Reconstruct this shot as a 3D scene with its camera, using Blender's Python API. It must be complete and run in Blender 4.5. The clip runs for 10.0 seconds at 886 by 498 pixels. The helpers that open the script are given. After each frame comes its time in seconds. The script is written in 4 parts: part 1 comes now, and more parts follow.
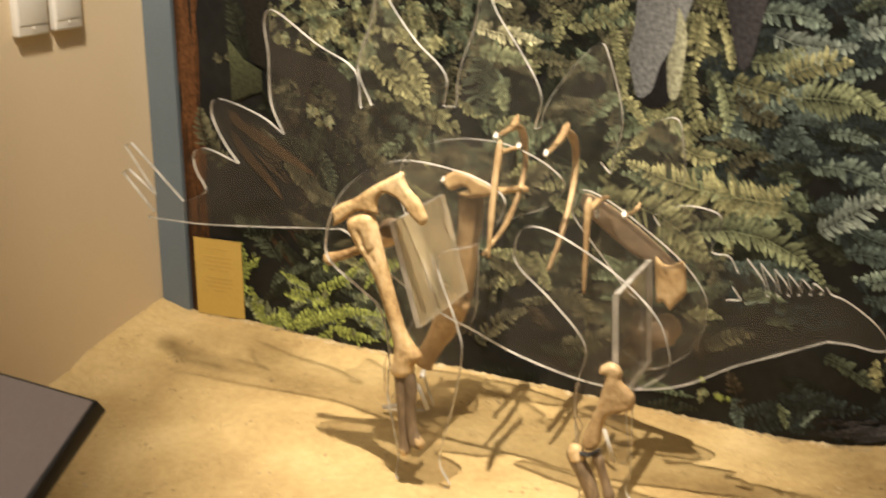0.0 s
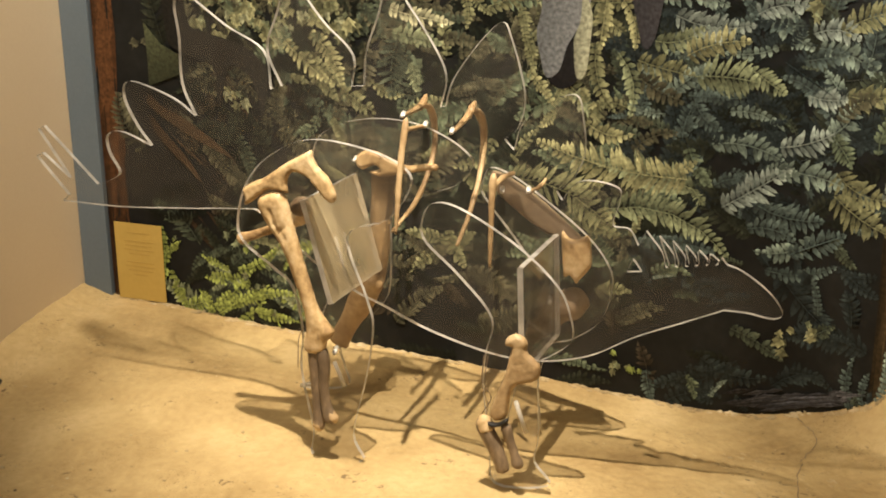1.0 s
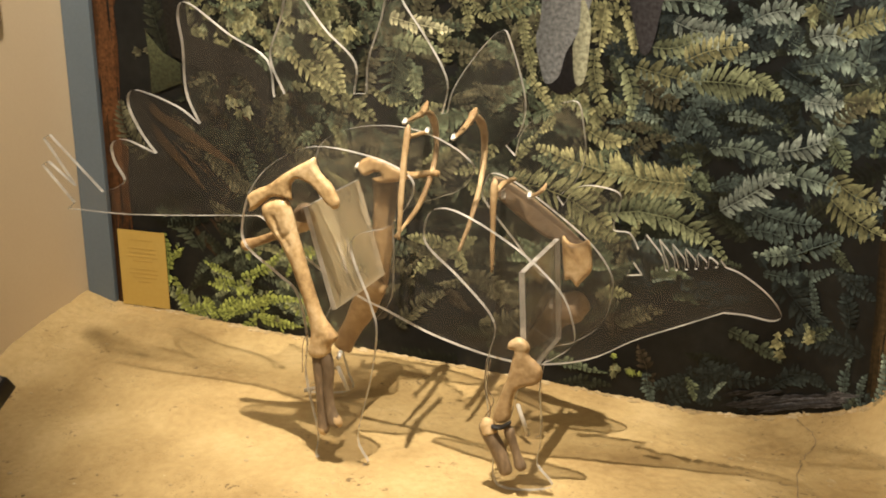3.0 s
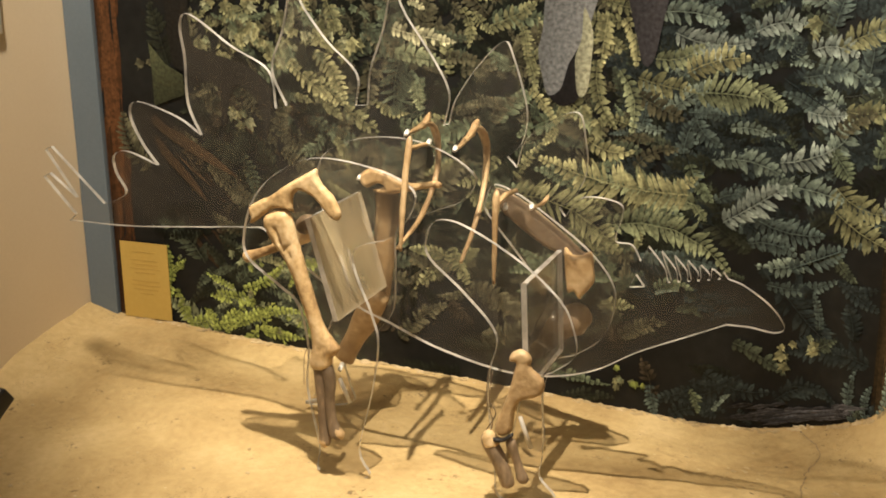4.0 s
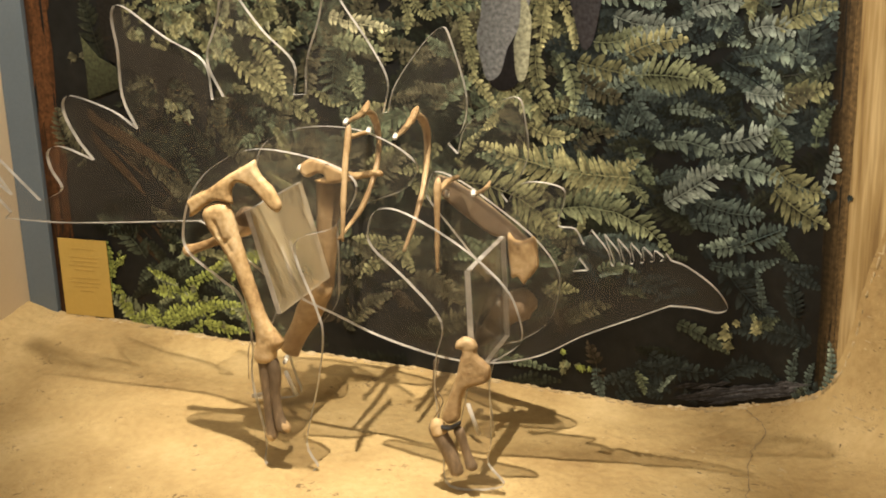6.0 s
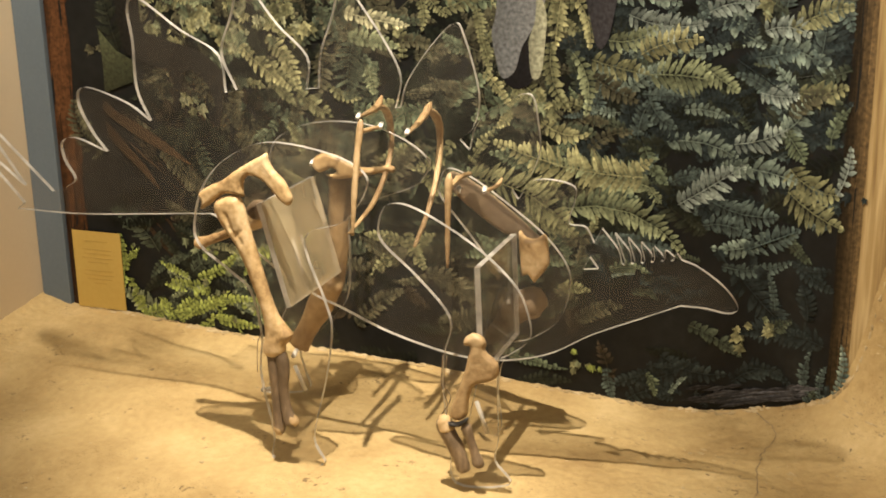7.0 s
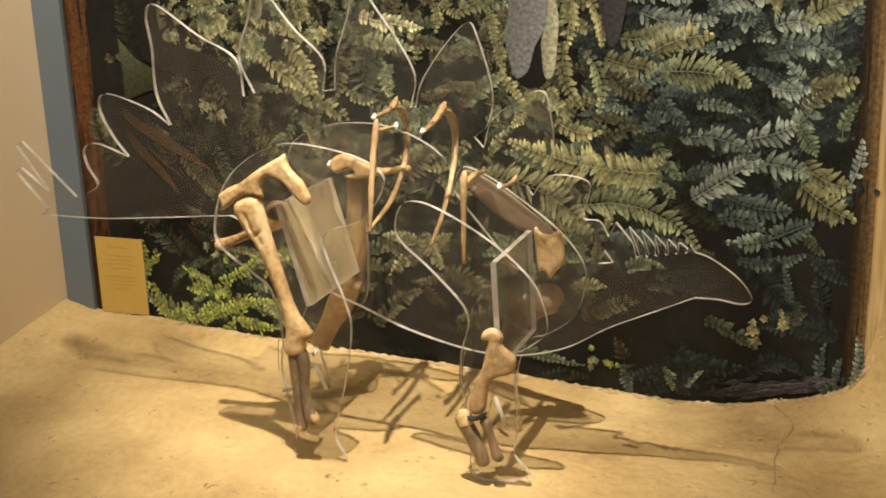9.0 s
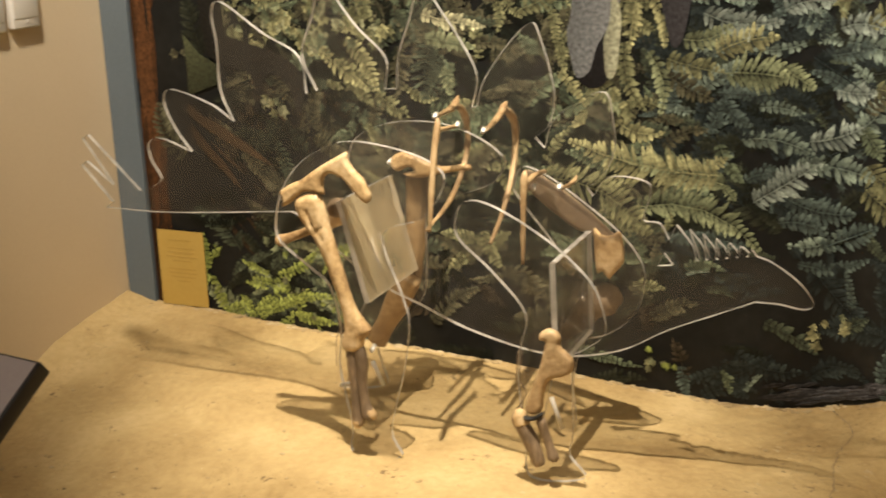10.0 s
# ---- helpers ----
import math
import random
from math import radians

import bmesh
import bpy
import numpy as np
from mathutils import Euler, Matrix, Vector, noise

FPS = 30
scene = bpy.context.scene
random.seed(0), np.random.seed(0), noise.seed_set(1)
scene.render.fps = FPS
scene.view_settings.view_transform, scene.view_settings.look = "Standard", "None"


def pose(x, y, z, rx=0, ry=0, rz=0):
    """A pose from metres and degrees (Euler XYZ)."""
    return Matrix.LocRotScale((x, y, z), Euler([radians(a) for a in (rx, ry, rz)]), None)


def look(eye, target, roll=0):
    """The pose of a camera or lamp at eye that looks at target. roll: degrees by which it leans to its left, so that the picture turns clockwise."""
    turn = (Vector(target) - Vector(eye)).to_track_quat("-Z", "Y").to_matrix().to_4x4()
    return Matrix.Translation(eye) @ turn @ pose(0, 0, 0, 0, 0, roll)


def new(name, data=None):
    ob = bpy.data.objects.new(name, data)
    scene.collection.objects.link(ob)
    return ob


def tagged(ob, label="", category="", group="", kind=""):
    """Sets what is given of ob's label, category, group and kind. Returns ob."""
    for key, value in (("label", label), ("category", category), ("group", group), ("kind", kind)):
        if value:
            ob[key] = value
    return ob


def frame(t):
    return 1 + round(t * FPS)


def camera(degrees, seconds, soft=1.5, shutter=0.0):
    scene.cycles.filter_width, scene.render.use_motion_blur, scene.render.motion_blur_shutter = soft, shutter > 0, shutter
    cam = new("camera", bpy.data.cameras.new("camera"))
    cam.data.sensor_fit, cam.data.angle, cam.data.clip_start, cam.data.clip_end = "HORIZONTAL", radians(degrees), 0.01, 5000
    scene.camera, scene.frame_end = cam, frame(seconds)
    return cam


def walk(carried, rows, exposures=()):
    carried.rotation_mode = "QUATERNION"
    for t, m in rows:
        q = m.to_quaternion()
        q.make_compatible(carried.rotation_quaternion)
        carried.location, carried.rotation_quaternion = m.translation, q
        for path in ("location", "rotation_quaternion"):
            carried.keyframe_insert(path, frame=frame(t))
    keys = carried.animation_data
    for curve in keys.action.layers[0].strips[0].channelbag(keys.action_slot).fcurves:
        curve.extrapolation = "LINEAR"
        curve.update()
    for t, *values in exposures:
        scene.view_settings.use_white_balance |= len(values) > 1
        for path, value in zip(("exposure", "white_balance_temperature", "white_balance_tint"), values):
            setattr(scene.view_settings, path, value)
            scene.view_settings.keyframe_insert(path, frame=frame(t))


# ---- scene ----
cam = camera(39.9, 10.0, soft=1.9, shutter=0.3)
PATH = [
    (0, (-0.076, -0.013, 1.653), (-0.144, 1.903, 1.082), -0.3),
    (0.5, (0.006, -0.084, 1.629), (0.032, 1.808, 0.983), -0.2),
    (1, (0.028, -0.085, 1.63), (0.047, 1.828, 1.046), -0.3),
    (1.5, (0.029, -0.107, 1.641), (0.034, 1.809, 1.069), -0.3),
    (2, (0.033, -0.117, 1.636), (0.031, 1.793, 1.043), -1.1),
    (2.5, (0.034, -0.124, 1.633), (0.049, 1.785, 1.038), -0.9),
    (2.7, (0.011, -0.126, 1.644), (0.038, 1.787, 1.061), -0.6),
    (3.8, (0.024, -0.11, 1.634), (0.033, 1.808, 1.066), -0.8),
    (4, (0.022, -0.115, 1.638), (0.038, 1.806, 1.081), -0.7),
    (4.5, (0.012, -0.119, 1.636), (0.005, 1.798, 1.068), -1.0),
    (5, (0.002, -0.113, 1.628), (-0.017, 1.799, 1.041), -1.2),
    (5.5, (0.007, -0.09, 1.62), (0.005, 1.82, 1.025), -1.3),
    (5.6, (0.018, -0.086, 1.621), (0.005, 1.82, 1.018), -1.9),
    (6, (0.036, -0.094, 1.633), (0.137, 1.818, 1.055), -1.5),
    (6.2, (0.037, -0.094, 1.631), (0.121, 1.818, 1.048), -1.3),
    (7.3, (0.069, -0.098, 1.591), (0.139, 1.818, 1.022), -0.8),
    (7.5, (0.076, -0.108, 1.579), (0.169, 1.806, 1.005), -1.6),
    (8, (0.106, -0.123, 1.59), (0.275, 1.795, 1.046), -2.2),
    (8.5, (0.092, -0.123, 1.605), (0.191, 1.797, 1.052), -1.5),
    (9, (0.066, -0.153, 1.588), (0.104, 1.768, 1.034), -2.0),
    (9.5, (0.074, -0.159, 1.601), (0.129, 1.762, 1.049), -1.7),
    (10, (0.053, -0.157, 1.605), (0.002, 1.762, 1.044), -1.8),
]
walk(cam, [(t, look(eye, target, roll)) for t, eye, target, roll in PATH], [(0, 0.2), (0.5, -0.1), (1, 0.04), (6.2, 0.02), (8, 0.15), (9, 0.05), (10, 0.02)])

from mathutils import geometry

# ---- light ----
# The hall's plan is turned by 22 degrees: u runs along the mural, s towards it, z up.
HALL = pose(0, 0, 0, 0, 0, -22)
MURAL_S = 3.634
BODY_S = 2.994
CEILING_Z = 4.8


def hall(u, s, z):
    return HALL @ Vector((u, s, z))


world = bpy.data.worlds.new("hall_air")
world.use_nodes = True
world.node_tree.nodes["Background"].inputs[0].default_value = (1.0, 0.86, 0.66, 1)
world.node_tree.nodes["Background"].inputs[1].default_value = 0.02
scene.world = world
scene.view_settings.exposure = 0.0


def spot(name, at, aim, watts, cone, blend, radius, color):
    lamp = bpy.data.lights.new(name, "SPOT")
    lamp.energy, lamp.spot_size, lamp.spot_blend, lamp.shadow_soft_size = watts, radians(cone), blend, radius
    lamp.color = color
    ob = new(name, lamp)
    ob.matrix_world = look(hall(*at), hall(*aim))
    return ob


WARM = (1.0, 0.862, 0.668)
spot("key_spot", (-0.78, 1.72, 4.45), (-1.28, 3.06, 0.2), 1560, 32, 1.0, 0.03, WARM)
# Added fill with no known fixture: brightens the left wall and the mural.
spot("wash_fill_spot", (-1.5, 1.2, 4.5), (-2.30, 3.6, 2.05), 960, 56, 0.9, 0.15, WARM)
# Another added fill, for the bank and the mural's right end; no known fixture.
spot("side_fill_spot", (-2.2, 0.8, 4.2), (0.45, 3.45, 1.2), 1100, 38, 0.95, 0.10, WARM)
# Unseen area fill added to soften the shadows; it stands for no fixture.
fill_lamp = bpy.data.lights.new("room_fill", "AREA")
fill_lamp.shape, fill_lamp.size, fill_lamp.size_y, fill_lamp.energy = "RECTANGLE", 3.0, 1.2, 85
fill_lamp.color = (1.0, 0.9, 0.76)
new("room_fill", fill_lamp).matrix_world = look(hall(-0.8, -0.6, 4.7), hall(-1.0, 2.2, 0.0))

# ---- materials ----


def material(name, rough=0.6, metal=0.0):
    m = bpy.data.materials.new(name)
    m.use_nodes = True
    b = m.node_tree.nodes["Principled BSDF"]
    b.inputs["Roughness"].default_value, b.inputs["Metallic"].default_value = rough, metal
    return m, m.node_tree.nodes, m.node_tree.links, b


def mottled(name, stops, scale, rough=0.7, fine=60.0, bump=0.0, bump_scale=40.0, metal=0.0, stretch=(1, 1, 1), detail=6.0, grit=0.35):
    """A two-scale mottled surface in object space: a broad stain and a fine grain."""
    m, nodes, links, b = material(name, rough, metal)
    co = nodes.new("ShaderNodeTexCoord")
    mp = nodes.new("ShaderNodeMapping")
    mp.inputs["Scale"].default_value = stretch
    links.new(co.outputs["Object"], mp.inputs[0])
    broad, grain = nodes.new("ShaderNodeTexNoise"), nodes.new("ShaderNodeTexNoise")
    broad.inputs["Scale"].default_value, broad.inputs["Detail"].default_value = scale, detail
    grain.inputs["Scale"].default_value, grain.inputs["Detail"].default_value = fine, 4.0
    links.new(mp.outputs[0], broad.inputs["Vector"])
    links.new(mp.outputs[0], grain.inputs["Vector"])
    mix = nodes.new("ShaderNodeMix")
    mix.inputs[0].default_value = grit
    links.new(broad.outputs["Fac"], mix.inputs[2])
    links.new(grain.outputs["Fac"], mix.inputs[3])
    ramp = nodes.new("ShaderNodeValToRGB")
    while len(ramp.color_ramp.elements) < len(stops):
        ramp.color_ramp.elements.new(0.5)
    for e, (p, c) in zip(ramp.color_ramp.elements, stops):
        e.position, e.color = p, (*c, 1)
    links.new(mix.outputs[0], ramp.inputs[0])
    links.new(ramp.outputs[0], b.inputs["Base Color"])
    if bump:
        n2, bp = nodes.new("ShaderNodeTexNoise"), nodes.new("ShaderNodeBump")
        n2.inputs["Scale"].default_value, n2.inputs["Detail"].default_value = bump_scale, 8.0
        links.new(mp.outputs[0], n2.inputs["Vector"])
        bp.inputs["Strength"].default_value, bp.inputs["Distance"].default_value = bump, 0.01
        links.new(n2.outputs["Fac"], bp.inputs["Height"])
        links.new(bp.outputs[0], b.inputs["Normal"])
    return m


ROCK = mottled("sand_coloured_plaster", [(0.28, (0.26, 0.165, 0.064)), (0.43, (0.42, 0.295, 0.128)), (0.56, (0.52, 0.38, 0.176)), (0.72, (0.66, 0.505, 0.262))], 2.3, 0.85, 38, 0.8, 34, detail=9.0, grit=0.22)


def pit(m, scale, size, amount, stretch=(1, 1.6, 1.6)):
    """Sparse dark pits and pale chips over a mottled surface."""
    nodes, links = m.node_tree.nodes, m.node_tree.links
    b = nodes["Principled BSDF"]
    old = b.inputs["Base Color"].links[0].from_socket
    co, cells, near, patch, mul = (nodes.new("ShaderNode" + k) for k in ("TexCoord", "TexVoronoi", "MapRange", "TexNoise", "Math"))
    mp = nodes.new("ShaderNodeMapping")
    mp.inputs["Scale"].default_value = stretch
    cells.inputs["Scale"].default_value = scale
    patch.inputs["Scale"].default_value = 6.0
    links.new(co.outputs["Object"], mp.inputs[0])
    wobble, bent = nodes.new("ShaderNodeTexNoise"), nodes.new("ShaderNodeMix")
    wobble.inputs["Scale"].default_value = 30.0
    bent.data_type, bent.blend_type = "RGBA", "LINEAR_LIGHT"
    bent.inputs[0].default_value = 0.05
    links.new(co.outputs["Object"], wobble.inputs["Vector"])
    links.new(mp.outputs[0], bent.inputs[6])
    links.new(wobble.outputs["Color"], bent.inputs[7])
    links.new(bent.outputs[2], cells.inputs["Vector"])
    links.new(co.outputs["Object"], patch.inputs["Vector"])
    near.inputs[1].default_value, near.inputs[2].default_value, near.inputs[3].default_value, near.inputs[4].default_value = size * 0.5, size, 1.0, 0.0
    links.new(cells.outputs["Distance"], near.inputs[0])
    sparse = nodes.new("ShaderNodeMapRange")
    sparse.inputs[1].default_value, sparse.inputs[2].default_value, sparse.inputs[4].default_value = 0.44, 0.6, amount
    links.new(patch.outputs["Fac"], sparse.inputs[0])
    mul.operation = "MULTIPLY"
    links.new(near.outputs[0], mul.inputs[0])
    links.new(sparse.outputs[0], mul.inputs[1])
    mix = nodes.new("ShaderNodeMix")
    mix.data_type = "RGBA"
    links.new(mul.outputs[0], mix.inputs[0])
    links.new(old, mix.inputs[6])
    mix.inputs[7].default_value = (0.13, 0.085, 0.04, 1)
    links.new(mix.outputs[2], b.inputs["Base Color"])


pit(ROCK, 40.0, 0.2, 0.45, (0.7, 1.3, 2.2))
pit(ROCK, 15.0, 0.17, 0.8, (0.6, 1.0, 3.6))
pit(ROCK, 90.0, 0.3, 0.35)
WALL = mottled("cream_wall_paint", [(0.3, (0.66, 0.545, 0.385)), (0.7, (0.72, 0.605, 0.44))], 1.2, 0.6, 120, 0.05, 180)
STRIP = mottled("blue_grey_paint", [(0.3, (0.10, 0.13, 0.16)), (0.7, (0.13, 0.165, 0.20))], 2.0, 0.5, 80)
CEIL = mottled("white_ceiling_paint", [(0.3, (0.55, 0.52, 0.46)), (0.7, (0.62, 0.58, 0.52))], 1.5, 0.8, 80)
DARK_FLOOR = mottled("dark_carpet", [(0.3, (0.05, 0.045, 0.04)), (0.7, (0.09, 0.08, 0.07))], 3, 0.95, 200)
BONE = mottled("tan_fossil_bone", [(0.33, (0.25, 0.15, 0.066)), (0.47, (0.54, 0.37, 0.18)), (0.70, (0.84, 0.66, 0.41))], 8, 0.42, 70, 0.2, 60)
TAN_BROWN = mottled("tan_brown_fossil_bone", [(0.28, (0.21, 0.125, 0.06)), (0.5, (0.40, 0.27, 0.135)), (0.72, (0.66, 0.49, 0.28))], 8, 0.45, 60, 0.25, 70)
# Tan bone greyed in its colour to imitate the haze of sheets before it.
HAZED_TAN = mottled("hazed_tan_fossil_bone", [(0.28, (0.16, 0.11, 0.07)), (0.5, (0.27, 0.195, 0.125)), (0.72, (0.42, 0.32, 0.21))], 10, 0.5, 60, 0.25, 70)
DARK_BONE = mottled("brown_fossil_bone", [(0.28, (0.09, 0.065, 0.042)), (0.5, (0.19, 0.135, 0.085)), (0.72, (0.40, 0.29, 0.18))], 14, 0.5, 90, 0.35, 60, stretch=(1, 1, 0.4))
WHITE = mottled("white_plastic", [(0.3, (0.74, 0.72, 0.68)), (0.7, (0.82, 0.80, 0.76))], 6, 0.4)
PAPER = mottled("ochre_paper", [(0.3, (0.46, 0.31, 0.07)), (0.7, (0.53, 0.37, 0.10))], 5, 0.7)
INK = mottled("brown_ink", [(0.3, (0.425, 0.285, 0.064)), (0.7, (0.45, 0.305, 0.08))], 30, 0.8)
PANEL_TOP = mottled("grey_laminate", [(0.3, (0.36, 0.31, 0.31)), (0.7, (0.42, 0.37, 0.37))], 3, 0.35, 90)
BLACK = mottled("black_edge", [(0.3, (0.012, 0.011, 0.011)), (0.7, (0.022, 0.02, 0.02))], 8, 0.45)
STEEL = mottled("dark_steel", [(0.3, (0.06, 0.06, 0.06)), (0.7, (0.1, 0.1, 0.1))], 8, 0.4, metal=0.8)


def acrylic(name, clear, haze, rough, film_color=(0.62, 0.58, 0.5), sheen=0.75, patchy=0.4, patch=5.0, piped=0.0):
    """Clear sheet: light passes straight through, with a mirror-like gloss and a thin diffuse film for haze, milkiness
    or edge brightness.
    """
    m = bpy.data.materials.new(name)
    m.use_nodes = True
    nodes, links = m.node_tree.nodes, m.node_tree.links
    nodes.clear()
    out = nodes.new("ShaderNodeOutputMaterial")
    clear_node, gloss, veil = nodes.new("ShaderNodeBsdfTransparent"), nodes.new("ShaderNodeBsdfGlossy"), nodes.new("ShaderNodeBsdfDiffuse")
    clear_node.inputs[0].default_value = (*clear, 1)
    gloss.inputs["Roughness"].default_value = rough
    veil.inputs[0].default_value = (*film_color, 1)
    # mirror gloss: a few hundredths face on, rising towards a grazing view
    facing, rise, fres = nodes.new("ShaderNodeLayerWeight"), nodes.new("ShaderNodeMath"), nodes.new("ShaderNodeMapRange")
    facing.inputs[0].default_value = 0.5
    rise.operation, rise.inputs[1].default_value = "POWER", 3.0
    links.new(facing.outputs["Facing"], rise.inputs[0])
    links.new(rise.outputs[0], fres.inputs[0])
    fres.inputs[3].default_value, fres.inputs[4].default_value = 0.02, sheen
    co, film, amount = nodes.new("ShaderNodeTexCoord"), nodes.new("ShaderNodeTexNoise"), nodes.new("ShaderNodeMapRange")
    film.inputs["Scale"].default_value, film.inputs["Detail"].default_value = patch, 5.0
    links.new(co.outputs["Object"], film.inputs["Vector"])
    links.new(film.outputs["Fac"], amount.inputs[0])
    amount.inputs[1].default_value, amount.inputs[2].default_value = 0.3, 0.7
    amount.inputs[3].default_value, amount.inputs[4].default_value = haze * (1 - patchy), haze * (1 + patchy)
    a, b = nodes.new("ShaderNodeMixShader"), nodes.new("ShaderNodeMixShader")
    links.new(amount.outputs[0], a.inputs[0])
    links.new(clear_node.outputs[0], a.inputs[1])
    # translucent share of the film: imitates light piped inside the sheet to its edges
    glow, body = nodes.new("ShaderNodeBsdfTranslucent"), nodes.new("ShaderNodeMixShader")
    glow.inputs[0].default_value = (*film_color, 1)
    body.inputs[0].default_value = piped
    links.new(veil.outputs[0], body.inputs[1])
    links.new(glow.outputs[0], body.inputs[2])
    links.new(body.outputs[0], a.inputs[2])
    links.new(fres.outputs[0], b.inputs[0])
    links.new(a.outputs[0], b.inputs[1])
    links.new(gloss.outputs[0], b.inputs[2])
    links.new(b.outputs[0], out.inputs[0])
    return m


# The faint film puts the haze of the mirrored warm ground into the colour.
CLEAR = acrylic("clear_acrylic", (0.978, 0.972, 0.963), 0.017, 0.06, sheen=0.65)
# A denser, warm milky film for the hip panel.
FROSTED = acrylic("milky_acrylic", (0.95, 0.94, 0.92), 0.36, 0.3, (0.86, 0.73, 0.48), 0.25)
# Edges are coloured near white to paint in the glow of piped light.
EDGE = acrylic("whitened_acrylic_edge", (0.55, 0.54, 0.51), 0.66, 0.12, (0.95, 0.935, 0.9), 0.75, 0.45, 14.0, 0.35)

# ---- builders ----


def thing(name, u, s, z, label, category, group="", kind=""):
    ob = new(name)
    ob.empty_display_size = 0.05
    ob.matrix_world = Matrix.Translation(hall(u, s, z)) @ pose(0, 0, 0, 0, 0, -22)
    return tagged(ob, label, category, group, kind)


def finish(ob, bm, mats, smooth):
    bm.normal_update()
    bm.to_mesh(ob.data)
    bm.free()
    for m in mats if isinstance(mats, (list, tuple)) else [mats]:
        ob.data.materials.append(m)
    if smooth:
        ob.data.shade_smooth()
    return ob


def part(name, bm, mats, parent, label="", smooth=False):
    ob = finish(new(name, bpy.data.meshes.new(name)), bm, mats, smooth)
    ob.parent = parent
    if label:
        tagged(ob, label)
    return ob


def setting(name, bm, mats, label, category="", smooth=False):
    ob = finish(new(name, bpy.data.meshes.new(name)), bm, mats, smooth)
    ob.matrix_world = HALL
    return tagged(ob, label, category or name.split("_")[0], kind="structure")


def box(bm, a, b, bevel=0.0):
    """A box between two corners, its edges rounded by bevel."""
    lo, hi = Vector([min(p, q) for p, q in zip(a, b)]), Vector([max(p, q) for p, q in zip(a, b)])
    made = bmesh.ops.create_cube(bm, size=1.0)["verts"]
    for v in made:
        v.co = Vector([l + (c + 0.5) * (h - l) for l, h, c in zip(lo, hi, v.co)])
    if bevel:
        edges = list({e for v in made for e in v.link_edges})
        bmesh.ops.bevel(bm, geom=edges, offset=bevel, segments=2, profile=0.5, affect="EDGES")
    return bm


def smooth_line(points, steps=6, closed=False):
    """A flowing line through the points."""
    pts = [Vector(p) for p in points]
    n, out = len(pts), []
    for i in range(n if closed else n - 1):
        p0 = pts[(i - 1) % n] if closed or i else pts[0] * 2 - pts[1]
        p1, p2 = pts[i], pts[(i + 1) % n]
        p3 = pts[(i + 2) % n] if closed or i + 2 < n else pts[-1] * 2 - pts[-2]
        for k in range(steps):
            t = k / steps
            out.append(0.5 * (2 * p1 + (p2 - p0) * t + (2 * p0 - 5 * p1 + 4 * p2 - p3) * t * t + (3 * p1 - p0 - 3 * p2 + p3) * t ** 3))
    if not closed:
        out.append(pts[-1].copy())
    return out


def sheet(bm, outline, y, thick, holes=()):
    """A flat sheet in the upright plane, cut along an outline of (x, z), with its edge in the second material."""
    half = thick / 2
    loops = [list(outline)] + [list(h) for h in holes]
    rings = []
    for loop in loops:
        vs = [bm.verts.new((p[0], y - half, p[1])) for p in loop]
        rings.append(vs)
    edges = [bm.edges.new((r[i], r[(i + 1) % len(r)])) for r in rings for i in range(len(r))]
    faces = [g for g in bmesh.ops.triangle_fill(bm, edges=edges, use_beauty=True, use_dissolve=False)["geom"] if isinstance(g, bmesh.types.BMFace)]
    back = {}
    for r in rings:
        for v in r:
            back[v] = bm.verts.new((v.co.x, y + half, v.co.z))
    for f in faces:
        f.material_index = 0
        bm.faces.new([back[v] for v in reversed(f.verts)]).material_index = 0
    for r in rings:
        for i in range(len(r)):
            a, b = r[i], r[(i + 1) % len(r)]
            bm.faces.new((a, b, back[b], back[a])).material_index = 1
    bmesh.ops.recalc_face_normals(bm, faces=bm.faces)
    return bm


def loft(bm, line, y, flat=0.85, seg=14, rough=0.10, seed=0.0, ydrift=0.0):
    """A bone: rings along a line of (x, z, radius), a little uneven, closed at both ends."""
    pts = smooth_line([(x, z, r) for x, z, r in line], 5)
    rings = []
    for i, p in enumerate(pts):
        q0, q1 = pts[max(i - 1, 0)], pts[min(i + 1, len(pts) - 1)]
        d = Vector((q1.x - q0.x, 0, q1.y - q0.y)).normalized()
        side = Vector((d.z, 0, -d.x))
        depth = y + ydrift * i / (len(pts) - 1)
        ring = []
        for k in range(seg):
            a = 2 * math.pi * k / seg
            r = max(p.z, 0.001) * (1 + rough * noise.noise((p.x * 22 + 3 * math.cos(a) + seed, p.y * 22 + 3 * math.sin(a), seed * 1.7)))
            ring.append(bm.verts.new(Vector((p.x, depth, p.y)) + side * (r * math.cos(a)) + Vector((0, r * flat * math.sin(a), 0))))
        rings.append(ring)
    for r0, r1 in zip(rings, rings[1:]):
        for k in range(seg):
            bm.faces.new((r0[k], r0[(k + 1) % seg], r1[(k + 1) % seg], r1[k]))
    bm.faces.new(rings[0])
    bm.faces.new(rings[-1])
    bmesh.ops.recalc_face_normals(bm, faces=bm.faces)
    return bm


